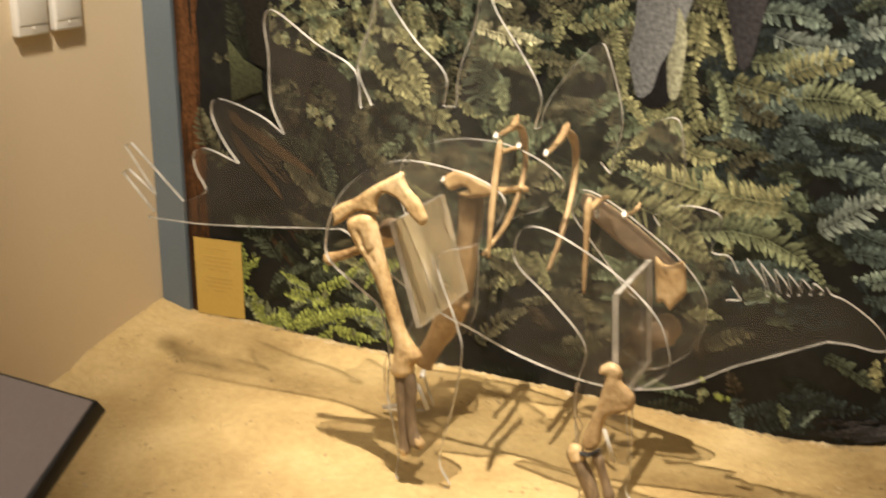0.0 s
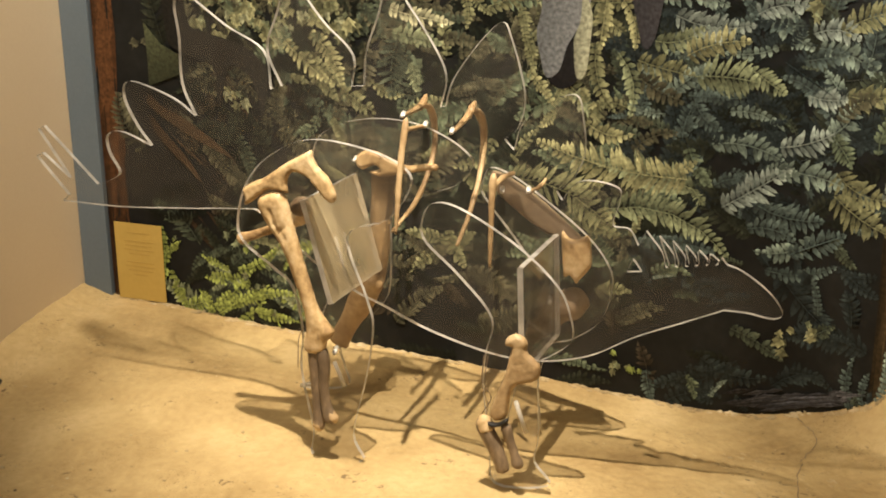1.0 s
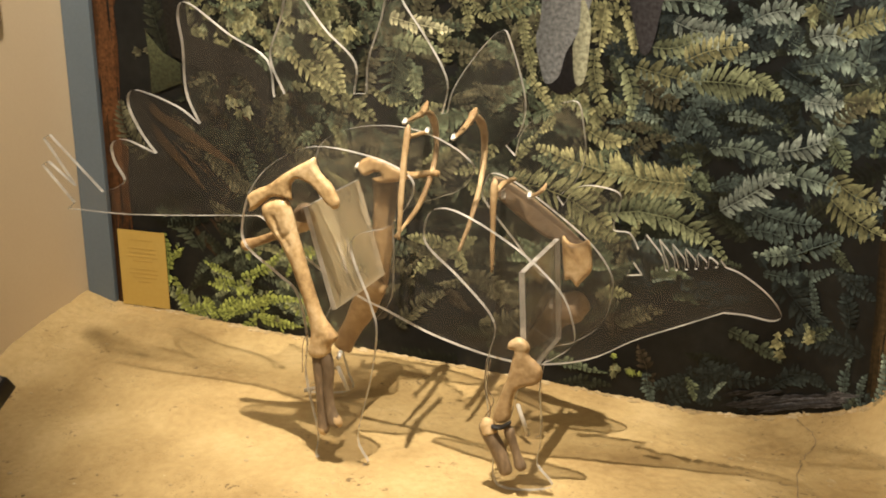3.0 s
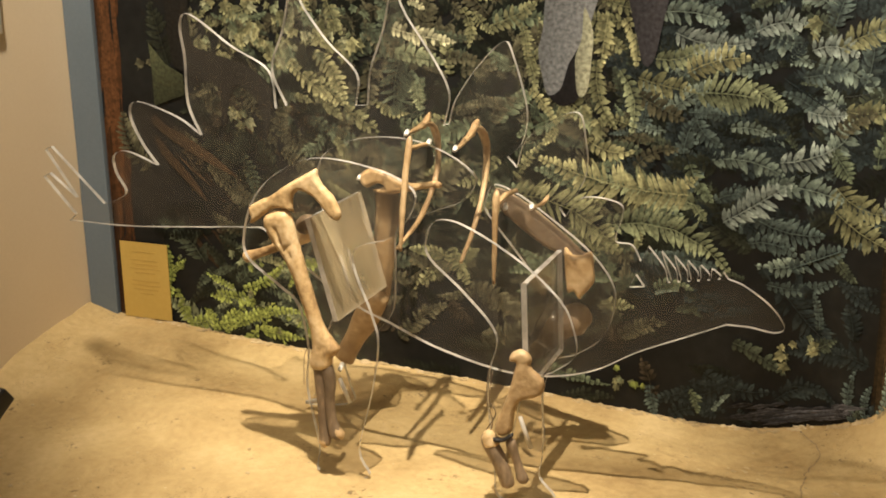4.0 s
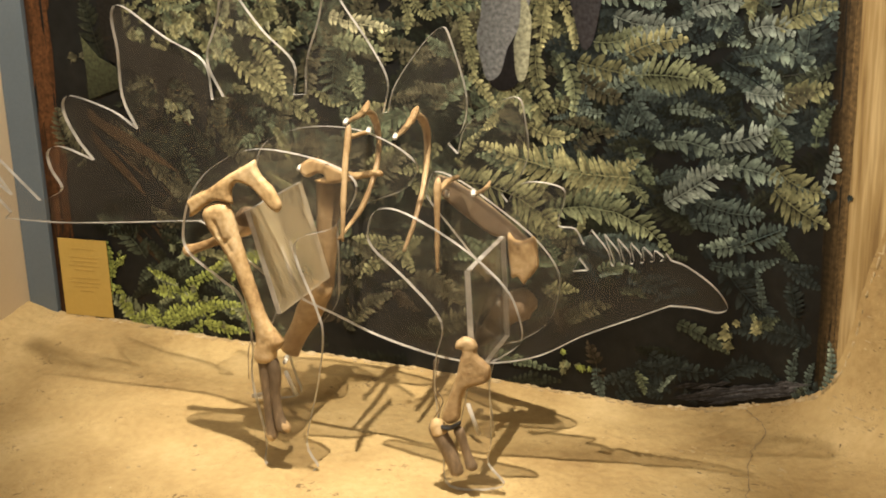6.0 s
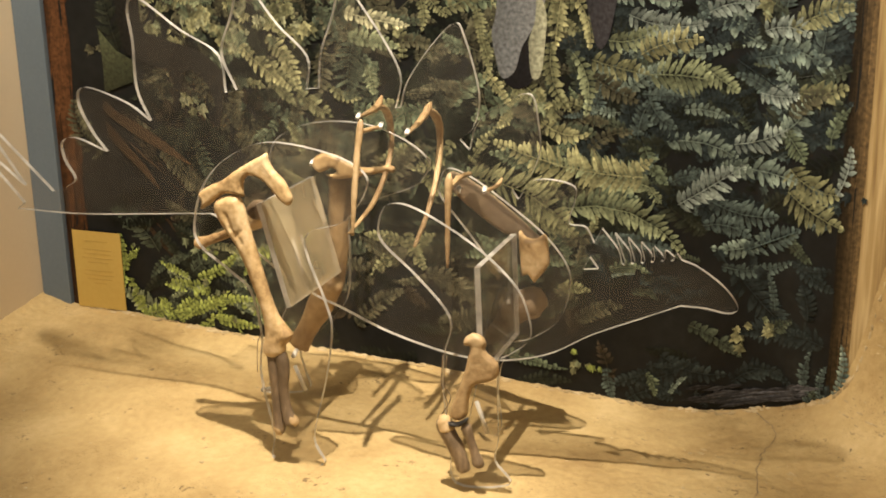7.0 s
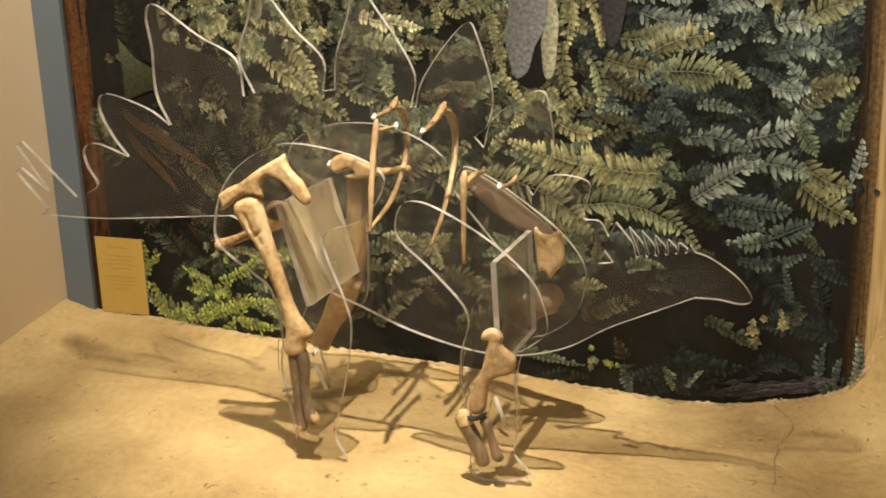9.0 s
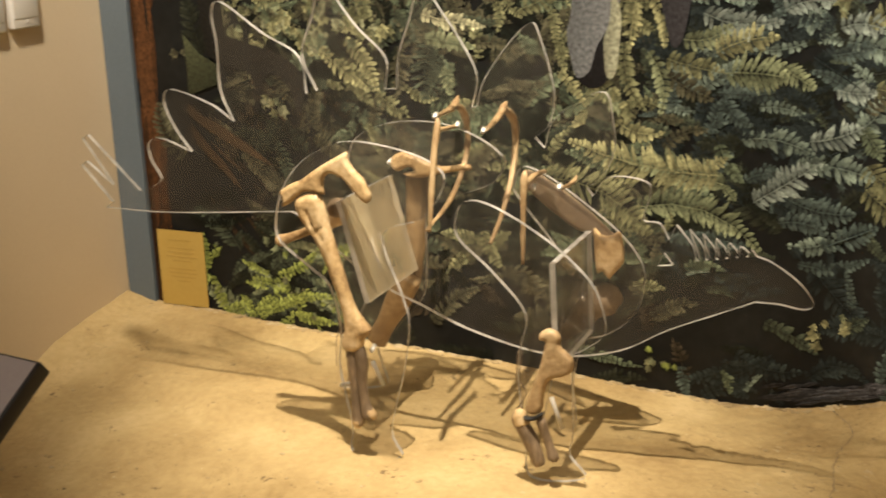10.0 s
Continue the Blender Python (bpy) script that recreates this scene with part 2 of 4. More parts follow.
def inflate(bm, outline, y, half, reach, grain=0.006, rough=0.0013, grooves=(), seed=0.0):
    """A bone cut to an outline of (x, z): swelling from a sharp rim to its full half thickness, pitted, with worn grooves."""
    rim = [Vector(p) for p in outline]
    n = len(rim)

    def gap(p, a, b):
        ab = b - a
        k = max(0.0, min(1.0, (p - a).dot(ab) / max(ab.length_squared, 1e-9)))
        return (p - a - ab * k).length

    inner = []
    lo = Vector((min(p.x for p in rim), min(p.y for p in rim)))
    hi = Vector((max(p.x for p in rim), max(p.y for p in rim)))
    for i in range(int((hi.x - lo.x) / grain) + 1):
        for j in range(int((hi.y - lo.y) / grain) + 1):
            p = lo + Vector(((i + 0.5 * (j % 2)) * grain, j * grain))
            inside = False
            for k in range(n):
                a, b = rim[k], rim[(k + 1) % n]
                if (a.y > p.y) != (b.y > p.y) and p.x < (b.x - a.x) * (p.y - a.y) / (b.y - a.y) + a.x:
                    inside = not inside
            if inside and min(gap(p, rim[k], rim[(k + 1) % n]) for k in range(n)) > grain * 0.45:
                inner.append(p)
    pts, _, faces, *_ = geometry.delaunay_2d_cdt(rim + inner, [(k, (k + 1) % n) for k in range(n)], [], 1, 1e-6)
    front, back = [], []
    for p in pts:
        d = min(gap(p, rim[k], rim[(k + 1) % n]) for k in range(n))
        f = min(d / reach, 1.0)
        h = half * math.sqrt(max(0.0, 1 - (1 - f) ** 2))
        h += rough * f * (noise.noise((p.x * 45 + seed, p.y * 45, seed)) + 0.6 * noise.noise((p.x * 110, p.y * 110 + seed, 3.0)))
        for a, b, deep in grooves:
            g = gap(p, Vector(a), Vector(b))
            h -= deep * f * math.exp(-(g / 0.0045) ** 2)
        front.append(bm.verts.new((p.x, y - h, p.y)))
        back.append(front[-1] if d < 1e-5 else bm.verts.new((p.x, y + h, p.y)))
    for f in faces:
        bm.faces.new([front[i] for i in f])
        if any(front[i] is not back[i] for i in f):
            bm.faces.new([back[i] for i in reversed(f)])
    bmesh.ops.recalc_face_normals(bm, faces=bm.faces)
    return bm


def rod(bm, a, b, r, seg=12):
    a, b = Vector(a), Vector(b)
    m = Matrix.Translation((a + b) / 2) @ (b - a).to_track_quat("Z", "Y").to_matrix().to_4x4()
    bmesh.ops.create_cone(bm, cap_ends=True, segments=seg, radius1=r, radius2=r, depth=(b - a).length, matrix=m)
    return bm


# ---- the hall ----


def mural_plan(l):
    """The mural's line on the plan, by its length from the left edge: straight, then a cove towards the right."""
    start, r, turn = -0.28, 0.47, 0.36
    u = -2.76 + l
    if u <= start:
        return u, MURAL_S
    a = min((u - start) / r, turn)
    uu, ss = start + r * math.sin(a), MURAL_S - r * (1 - math.cos(a))
    rest = max(u - start - r * turn, 0)
    return uu + rest * math.cos(turn), ss - rest * math.sin(turn)


def bank(u, s):
    """The height of the modelled ground: nearly level, swelling at the wall on one side and climbing steeply on the other."""
    along = max(0.0, min(1.0, (s - 2.85) / 0.75))
    slope = 0.03 - 0.052 * (u + 1.75)
    slope = max(-0.045, min(0.085, slope)) * along * along * (3 - 2 * along)
    q = u + (s - MURAL_S)
    climb = float(np.interp(q, (-0.50, -0.36, -0.217, -0.136, -0.071, -0.045, -0.027, -0.008, 0.009, 0.048, 0.088, 0.139, 0.25, 0.36), (0.0, 0.012, 0.042, 0.078, 0.137, 0.188, 0.24, 0.357, 0.52, 0.745, 0.97, 1.24, 1.84, 2.4)))
    climb += climb * (0.03 * noise.noise((u * 5, s * 5, 2.0)) + 0.035 * noise.noise((u * 17, s * 17, 6.0)))
    cove = max(0.0, (-2.72 - u) / 0.2)
    left = 0.05 * cove ** 2 if u < -2.72 else 0.0
    rough = 0.016 * noise.noise((u * 1.7, s * 2.3, 0.3)) + 0.007 * noise.noise((u * 6, s * 7, 4.0)) + 0.0022 * noise.noise((u * 24, s * 24, 9.0))
    rough += climb * 0.02 * noise.noise((u * 16, s * 16, climb * 9)) if climb > 0.1 else 0.0
    ledge = max(0.0, min(1.0, -(s - 3.184 + 0.193 * (u + 2.91)) / 0.13))
    slope -= 0.024 * ledge * ledge * (3 - 2 * ledge) * max(0.0, min(1.0, (-1.55 - u) / 0.5))
    step = s - 2.70 + 0.16 * (u + 2.0) + 0.04 * noise.noise((u * 3.1, 0.0, 8.0))
    step = max(0.0, min(1.0, -step / 0.16))
    slope -= 0.03 * step * step * (3 - 2 * step) * max(0.0, min(1.0, (-1.45 - u) / 0.3))
    rough += 0.004 * abs(noise.noise((u * 9, s * 14, 1.0))) + 0.003 * noise.noise((u * 40, s * 40, 3.0))
    calm = min(1.0, abs(s - 2.84) / 0.25 + 0.25)
    return slope + climb + min(left, 0.5) + rough * calm


def build_ground():
    bm = bmesh.new()
    us = [-3.05 + 0.022 * i for i in range(int(2.75 / 0.022))]
    us += [us[-1] + 0.011 * (i + 1) for i in range(120)]
    ss = [0.9 + 0.028 * i for i in range(70)]
    ss += [ss[-1] + 0.012 * (i + 1) for i in range(85)]
    grid = [[bm.verts.new((u, s, bank(u, s))) for s in ss] for u in us]
    for i in range(len(us) - 1):
        for j in range(len(ss) - 1):
            bm.faces.new((grid[i][j], grid[i + 1][j], grid[i + 1][j + 1], grid[i][j + 1]))
    rim = [[r[0] for r in grid], [r[-1] for r in grid], grid[0], grid[-1]]
    for k, line in enumerate(rim):
        low = [bm.verts.new((v.co.x, v.co.y, -0.16)) for v in line]
        for i in range(len(line) - 1):
            bm.faces.new((line[i], line[i + 1], low[i + 1], low[i]))
    bmesh.ops.recalc_face_normals(bm, faces=bm.faces)
    setting("ground", bm, ROCK, "sand-coloured modelled plaster ground with a steep bank", "ground", True)


build_ground()

bm = bmesh.new()
box(bm, (-2.888, -3.0, -0.16), (-3.04, 3.75, 4.8))
setting("wall_left", bm, WALL, "cream painted plaster wall beside the mural", "wall")
bm = bmesh.new()
box(bm, (-2.886, 3.615, -0.1), (-2.762, 3.74, 4.8), 0.004)
setting("trim_strip", bm, STRIP, "blue-grey painted upright strip at the mural's edge", "trim")
bm = bmesh.new()
box(bm, (-3.04, -3.12, -0.16), (3.0, -3.0, 4.8))
setting("wall_back", bm, WALL, "cream painted wall of the hall", "wall")
bm = bmesh.new()
box(bm, (2.9, -3.0, -0.16), (3.02, 3.9, 4.8))
setting("wall_right", bm, WALL, "cream painted wall of the hall", "wall")
bm = bmesh.new()
box(bm, (-3.04, 3.76, -0.16), (3.02, 3.88, 4.8))
setting("wall_front", bm, WALL, "cream painted wall behind the mural", "wall")
bm = bmesh.new()
box(bm, (-3.04, -3.12, 4.8), (3.02, 3.88, 4.92))
setting("ceiling", bm, CEIL, "off-white painted ceiling", "ceiling")
bm = bmesh.new()
box(bm, (-3.04, -3.12, -0.2), (3.02, 3.88, -0.15))
setting("floor", bm, DARK_FLOOR, "dark carpeted hall floor", "floor")

# ---- the acrylic and bone mount ----
BACK_OUTLINE = [
    [(-1.140, 0.650), (-1.115, 0.671), (-1.225, 0.788), (-1.201, 0.801), (-1.104, 0.728), (-1.209, 0.876), (-1.185, 0.888), (-1.001, 0.716)],
    smooth_line([(-0.952, 0.732), (-0.915, 0.761), (-0.947, 0.820), (-0.950, 0.874), (-0.898, 0.890), (-0.790, 0.854)], 5),
    smooth_line([(-0.790, 0.854), (-0.841, 0.919), (-0.878, 1.002), (-0.849, 1.047), (-0.709, 1.007), (-0.628, 0.956)], 5),
    smooth_line([(-0.628, 0.956), (-0.668, 1.050), (-0.669, 1.184), (-0.678, 1.283), (-0.642, 1.313), (-0.508, 1.225), (-0.389, 1.158), (-0.371, 1.050)], 5),
    smooth_line([(-0.336, 1.060), (-0.378, 1.165), (-0.338, 1.275), (-0.303, 1.398), (-0.267, 1.339), (-0.196, 1.247), (-0.109, 1.161), (-0.114, 1.072)], 5),
    smooth_line([(-0.077, 1.075), (-0.067, 1.172), (-0.026, 1.282), (0.005, 1.395), (0.046, 1.323), (0.120, 1.216), (0.168, 1.119), (0.152, 1.031)], 5),
    smooth_line([(0.166, 1.033), (0.188, 1.105), (0.257, 1.202), (0.324, 1.264), (0.352, 1.225), (0.391, 1.083), (0.377, 0.994), (0.337, 0.954)], 5),
    smooth_line([(0.363, 0.926), (0.388, 1.002), (0.463, 1.061), (0.533, 1.084), (0.553, 1.016), (0.559, 0.933), (0.528, 0.858), (0.484, 0.823)], 5),
    smooth_line([(0.501, 0.799), (0.532, 0.847), (0.583, 0.860), (0.652, 0.846), (0.657, 0.809), (0.641, 0.745), (0.686, 0.737), (0.711, 0.695)], 5),
]
SCALLOP = [(0.731, 0.725), (0.785, 0.646), (0.941, 0.668)]
HEAD = smooth_line([(0.943, 0.668), (0.984, 0.654), (1.047, 0.612), (1.083, 0.572), (1.091, 0.545), (1.063, 0.534), (1.005, 0.542), (0.944, 0.542)], 5)
BELLY = smooth_line([(0.944, 0.542), (0.846, 0.497), (0.711, 0.435), (0.586, 0.363), (0.440, 0.327), (0.296, 0.332), (0.114, 0.376), (-0.029, 0.433), (-0.137, 0.475), (-0.292, 0.571), (-0.420, 0.675), (-0.488, 0.683), (-0.668, 0.668), (-0.918, 0.650), (-1.140, 0.650)], 5)
HIND_LEG = smooth_line([(-0.402, 0.642), (-0.408, 0.718), (-0.372, 0.816), (-0.295, 0.895), (-0.168, 0.948), (0.002, 0.931), (0.109, 0.889), (0.123, 0.835), (0.055, 0.742), (-0.066, 0.684), (-0.011, 0.505), (0.005, 0.423), (-0.019, 0.273), (-0.065, 0.088), (-0.038, 0.005), (-0.194, -0.003), (-0.194, 0.086), (-0.226, 0.261), (-0.217, 0.386), (-0.243, 0.513), (-0.304, 0.566)], 5, True)
FORE_LEG = smooth_line([(0.185, 0.799), (0.266, 0.793), (0.423, 0.708), (0.535, 0.610), (0.573, 0.529), (0.577, 0.461), (0.519, 0.410), (0.491, 0.390), (0.489, 0.316), (0.491, 0.166), (0.482, 0.096), (0.524, 0.031), (0.369, 0.010), (0.352, 0.126), (0.333, 0.293), (0.339, 0.394), (0.356, 0.497), (0.264, 0.605), (0.167, 0.691), (0.156, 0.746)], 5, True)
FAR_HIND_LEG = smooth_line([(-0.335, 0.866), (-0.255, 0.918), (-0.141, 0.942), (-0.013, 0.936), (0.094, 0.898), (0.161, 0.851), (0.168, 0.818), (0.125, 0.763), (0.020, 0.720), (-0.084, 0.665), (-0.095, 0.534), (-0.104, 0.404), (-0.150, 0.333), (-0.242, 0.231), (-0.280, 0.195), (-0.266, 0.131), (-0.259, 0.062), (-0.418, 0.035), (-0.391, 0.077), (-0.355, 0.162), (-0.359, 0.240), (-0.329, 0.321), (-0.274, 0.441), (-0.269, 0.572), (-0.320, 0.659), (-0.355, 0.766)], 5, True)
FAR_FORE_LEG = smooth_line([(0.200, 0.772), (0.226, 0.822), (0.304, 0.797), (0.408, 0.729), (0.518, 0.645), (0.582, 0.567), (0.597, 0.499), (0.566, 0.391), (0.483, 0.324), (0.417, 0.292), (0.380, 0.168), (0.385, 0.008), (0.287, -0.008), (0.308, 0.139), (0.329, 0.253), (0.351, 0.383), (0.400, 0.501), (0.367, 0.536), (0.288, 0.633), (0.205, 0.735)], 5, True)


def body_outline():
    line = [Vector(p) for run in BACK_OUTLINE for p in run]
    a, b, c = (Vector(p) for p in SCALLOP)
    n = 6
    for i in range(n):
        top, low = a.lerp(c, i / n) + Vector((0, 0.012)), b.lerp(c, i / n)
        line += smooth_line([top, top.lerp(low, 0.6) + Vector((0.012, 0)), low, low + Vector((0.009, 0.004)), low.lerp(a.lerp(c, (i + 1) / n), 0.6) + Vector((-0.001, 0.02))], 3)
    line += HEAD + BELLY
    out = []
    for p in line:
        if not out or (p - out[-1]).length > 0.003:
            out.append(p)
    while (out[0] - out[-1]).length < 0.003:
        out.pop()
    return out


mount = thing("dinosaur_mount", -1.3, BODY_S, 0, "clear acrylic dinosaur outline carrying tan fossil bones, standing on plaster ground", "museum exhibit")
NEAR, FAR = 2.84 - BODY_S, 3.2 - BODY_S
bm = bmesh.new()
sheet(bm, body_outline(), 0, 0.014, [[(0.699, 0.656), (0.723, 0.624), (0.683, 0.619)]])
part("body_sheet", bm, [CLEAR, EDGE], mount, "clear acrylic profile with back plates and tail spikes")
for y, hind, fore in ((NEAR, HIND_LEG, FORE_LEG), (FAR, FAR_HIND_LEG, FAR_FORE_LEG)):
    bm = bmesh.new()
    part("hind_leg_sheet", sheet(bm, hind, y, 0.014), [CLEAR, EDGE], mount, "clear acrylic hip and hind leg outline")
    bm = bmesh.new()
    part("foreleg_sheet", sheet(bm, fore, y, 0.014), [CLEAR, EDGE], mount, "clear acrylic shoulder and foreleg outline")


def cross_panel(name, top, low, mats, label):
    """A panel across the body from the near to the far sheets."""
    bm = bmesh.new()
    t, l = Vector((top[0], 0, top[1])), Vector((low[0], 0, low[1]))
    off = Vector(((t - l).z, 0, -(t - l).x)).normalized() * 0.008
    ring = [[bm.verts.new(p + o + Vector((0, y, 0))) for p, o in ((t, -off), (t, off), (l, off), (l, -off))] for y in (NEAR + 0.009, FAR - 0.009)]
    for k in range(4):
        f = bm.faces.new((ring[0][k], ring[0][(k + 1) % 4], ring[1][(k + 1) % 4], ring[1][k]))
        f.material_index = 0 if k in (1, 3) else 1
    bm.faces.new(ring[0]).material_index = 1
    bm.faces.new(ring[1]).material_index = 1
    bmesh.ops.recalc_face_normals(bm, faces=bm.faces)
    return part(name, bm, mats, mount, label)


cross_panel("hip_panel", (-0.208, 0.770), (-0.130, 0.473), [FROSTED, EDGE], "milky clear acrylic cross panel")
# whitish rods added to draw the lit lines along the panel's slot
for y in (-0.012, 0.042):
    bm = bmesh.new()
    rod(bm, (-0.176, y, 0.632), (-0.134, y, 0.474), 0.005, 8)
    part("slot_edge", bm, EDGE, mount, "whitish rod drawing the lit edge of the slot in the hip panel", True)
cross_panel("shoulder_panel", (0.430, 0.643), (0.440, 0.337), [CLEAR, EDGE], "clear acrylic cross panel")


def bone(name, lines, y, mat, label, flat=0.85, ydrift=0.0, rough=0.1):
    bm = bmesh.new()
    for i, line in enumerate(lines):
        loft(bm, line, y, flat, 14, rough, len(name) * 1.3 + i, ydrift)
    return part(name, bm, mat, mount, label, True)


LEG_Y = NEAR - 0.034


def blade(name, outline, y, half, reach, mat, label, grooves=()):
    bm = bmesh.new()
    inflate(bm, smooth_line(outline, 3, True), y, half, reach, grooves=grooves, seed=len(label) * 0.7)
    return part(name, bm, mat, mount, label, True)


ILIUM = [(-0.369, 0.800), (-0.323, 0.828), (-0.299, 0.837), (-0.253, 0.869), (-0.208, 0.896), (-0.172, 0.915), (-0.149, 0.927), (-0.145, 0.904), (-0.130, 0.880), (-0.102, 0.853), (-0.083, 0.818), (-0.080, 0.797), (-0.096, 0.783), (-0.122, 0.801), (-0.145, 0.829), (-0.171, 0.851), (-0.206, 0.861), (-0.224, 0.844), (-0.229, 0.818), (-0.225, 0.799), (-0.248, 0.802), (-0.283, 0.804), (-0.311, 0.788), (-0.340, 0.766), (-0.366, 0.754), (-0.361, 0.778)]
FEMUR = [(-0.322, 0.758), (-0.315, 0.782), (-0.287, 0.797), (-0.257, 0.803), (-0.239, 0.794), (-0.228, 0.766), (-0.217, 0.718), (-0.187, 0.605), (-0.156, 0.498), (-0.138, 0.458), (-0.113, 0.427), (-0.099, 0.410), (-0.109, 0.392), (-0.122, 0.378), (-0.125, 0.360), (-0.136, 0.343), (-0.164, 0.334), (-0.189, 0.341), (-0.195, 0.365), (-0.186, 0.401), (-0.187, 0.444), (-0.201, 0.502), (-0.220, 0.559), (-0.240, 0.616), (-0.264, 0.664), (-0.298, 0.710)]
HUMERUS = [(0.406, 0.438), (0.410, 0.460), (0.434, 0.476), (0.457, 0.469), (0.469, 0.451), (0.466, 0.430), (0.489, 0.409), (0.503, 0.392), (0.501, 0.362), (0.479, 0.343), (0.443, 0.331), (0.427, 0.311), (0.419, 0.276), (0.416, 0.243), (0.403, 0.224), (0.379, 0.217), (0.366, 0.230), (0.367, 0.252), (0.387, 0.305), (0.406, 0.357), (0.418, 0.408), (0.425, 0.436)]
SHOULDER_BLADE = [(0.219, 0.800), (0.242, 0.808), (0.298, 0.783), (0.385, 0.727), (0.454, 0.672), (0.497, 0.634), (0.518, 0.640), (0.528, 0.589), (0.527, 0.546), (0.494, 0.503), (0.484, 0.491), (0.465, 0.514), (0.444, 0.511), (0.441, 0.615), (0.386, 0.636), (0.316, 0.682), (0.246, 0.736), (0.216, 0.769)]
FAR_ILIUM = [(-0.197, 0.807), (-0.188, 0.835), (-0.154, 0.850), (-0.117, 0.844), (-0.071, 0.826), (-0.025, 0.812), (0.047, 0.824), (0.069, 0.818), (0.065, 0.804), (0.038, 0.802), (-0.044, 0.784), (-0.110, 0.771), (-0.156, 0.781), (-0.115, 0.791), (-0.137, 0.804), (-0.175, 0.787)]
FEMUR_CRACKS = [((-0.278, 0.749), (-0.265, 0.710), 0.006), ((-0.265, 0.710), (-0.252, 0.691), 0.006), ((-0.252, 0.691), (-0.221, 0.714), 0.005), ((-0.252, 0.691), (-0.264, 0.664), 0.005), ((-0.240, 0.686), (-0.234, 0.667), 0.004)]
blade("ilium", ILIUM, LEG_Y, 0.015, 0.012, BONE, "tan hip bone with a curved blade")
blade("femur", FEMUR, LEG_Y, 0.022, 0.024, BONE, "tan thigh bone with a worn, cracked shaft", FEMUR_CRACKS)
bone("femoral_head", [[(-0.253, 0.733, 0.0195), (-0.230, 0.741, 0.0291), (-0.208, 0.750, 0.0226), (-0.197, 0.754, 0.0064)]], NEAR + 0.04, DARK_BONE, "brown knob at the hip joint")
bone("tibia", [[(-0.146, 0.368, 0.008), (-0.141, 0.345, 0.0185), (-0.136, 0.300, 0.0185), (-0.139, 0.242, 0.0155), (-0.133, 0.181, 0.0165), (-0.122, 0.146, 0.0215), (-0.118, 0.134, 0.0180), (-0.120, 0.126, 0.0070)]], LEG_Y, DARK_BONE, "brown shin bone")
bone("fibula", [[(-0.167, 0.351, 0.0180), (-0.165, 0.299, 0.0173), (-0.163, 0.229, 0.0149), (-0.161, 0.158, 0.0150), (-0.159, 0.115, 0.0184), (-0.163, 0.102, 0.0084)]], LEG_Y, DARK_BONE, "slender brown shin bone")
blade("humerus", HUMERUS, LEG_Y, 0.015, 0.013, TAN_BROWN, "tan upper arm bone with a broad crest")
bone("radius", [[(0.408, 0.215, 0.0078), (0.413, 0.202, 0.0156), (0.424, 0.167, 0.0125), (0.436, 0.130, 0.0126), (0.446, 0.100, 0.0173), (0.447, 0.088, 0.0079)]], LEG_Y - 0.005, DARK_BONE, "brown forearm bone")
bone("ulna", [[(0.339, 0.222, 0.0078), (0.344, 0.206, 0.0204), (0.357, 0.178, 0.0236), (0.379, 0.137, 0.0221), (0.397, 0.092, 0.0206), (0.403, 0.071, 0.0175), (0.405, 0.064, 0.0064)]], LEG_Y, DARK_BONE, "thick brown forearm bone")
bone("elbow_knob", [[(0.338, 0.226, 0.0060), (0.344, 0.216, 0.0190), (0.350, 0.202, 0.0232), (0.356, 0.189, 0.0246), (0.358, 0.184, 0.0200)]], LEG_Y - 0.001, BONE, "pale tan knob at the elbow")
bone("ankle_knob", [[(-0.160, 0.130, 0.0145), (-0.159, 0.117, 0.0178), (-0.161, 0.106, 0.0150), (-0.166, 0.099, 0.0060)]], LEG_Y - 0.001, TAN_BROWN, "tan worn end of the slender shin bone")
bone("ankle_knob", [[(-0.127, 0.160, 0.0165), (-0.119, 0.148, 0.0190), (-0.111, 0.139, 0.0165), (-0.112, 0.128, 0.0060)]], LEG_Y - 0.001, TAN_BROWN, "tan worn end of the thick shin bone")
blade("ilium", FAR_ILIUM, FAR - 0.02, 0.016, 0.014, BONE, "tan hip bone of the far side")
# far femur and tibia: browner material imitates their dimming behind the sheets
bone("femur", [[(-0.137, 0.778, 0.0313), (-0.131, 0.740, 0.0383), (-0.142, 0.594, 0.0352), (-0.162, 0.444, 0.0321), (-0.183, 0.394, 0.0359)]], FAR + 0.03, TAN_BROWN, "tan thigh bone of the far side")
bone("tibia", [[(-0.147, 0.452, 0.0352), (-0.189, 0.372, 0.0427), (-0.241, 0.281, 0.0325), (-0.273, 0.223, 0.0364)]], FAR - 0.02, TAN_BROWN, "tan shin bone of the far side")
bone("pubis", [[(-0.469, 0.607, 0.0085), (-0.456, 0.612, 0.0187), (-0.416, 0.626, 0.0135), (-0.339, 0.658, 0.0150), (-0.253, 0.703, 0.0264), (-0.224, 0.727, 0.0197)]], -0.064, BONE, "tan rod-like hip bone")
blade("scapula", SHOULDER_BLADE, FAR + 0.02, 0.012, 0.02, HAZED_TAN, "tan shoulder blade of the far side")
blade("coracoid", [(0.451, 0.658), (0.476, 0.641), (0.505, 0.642), (0.531, 0.655), (0.540, 0.605), (0.540, 0.563), (0.507, 0.520), (0.497, 0.508), (0.478, 0.531), (0.460, 0.532)], FAR - 0.03, 0.014, 0.02, BONE, "pale tan shoulder plate of the far side")
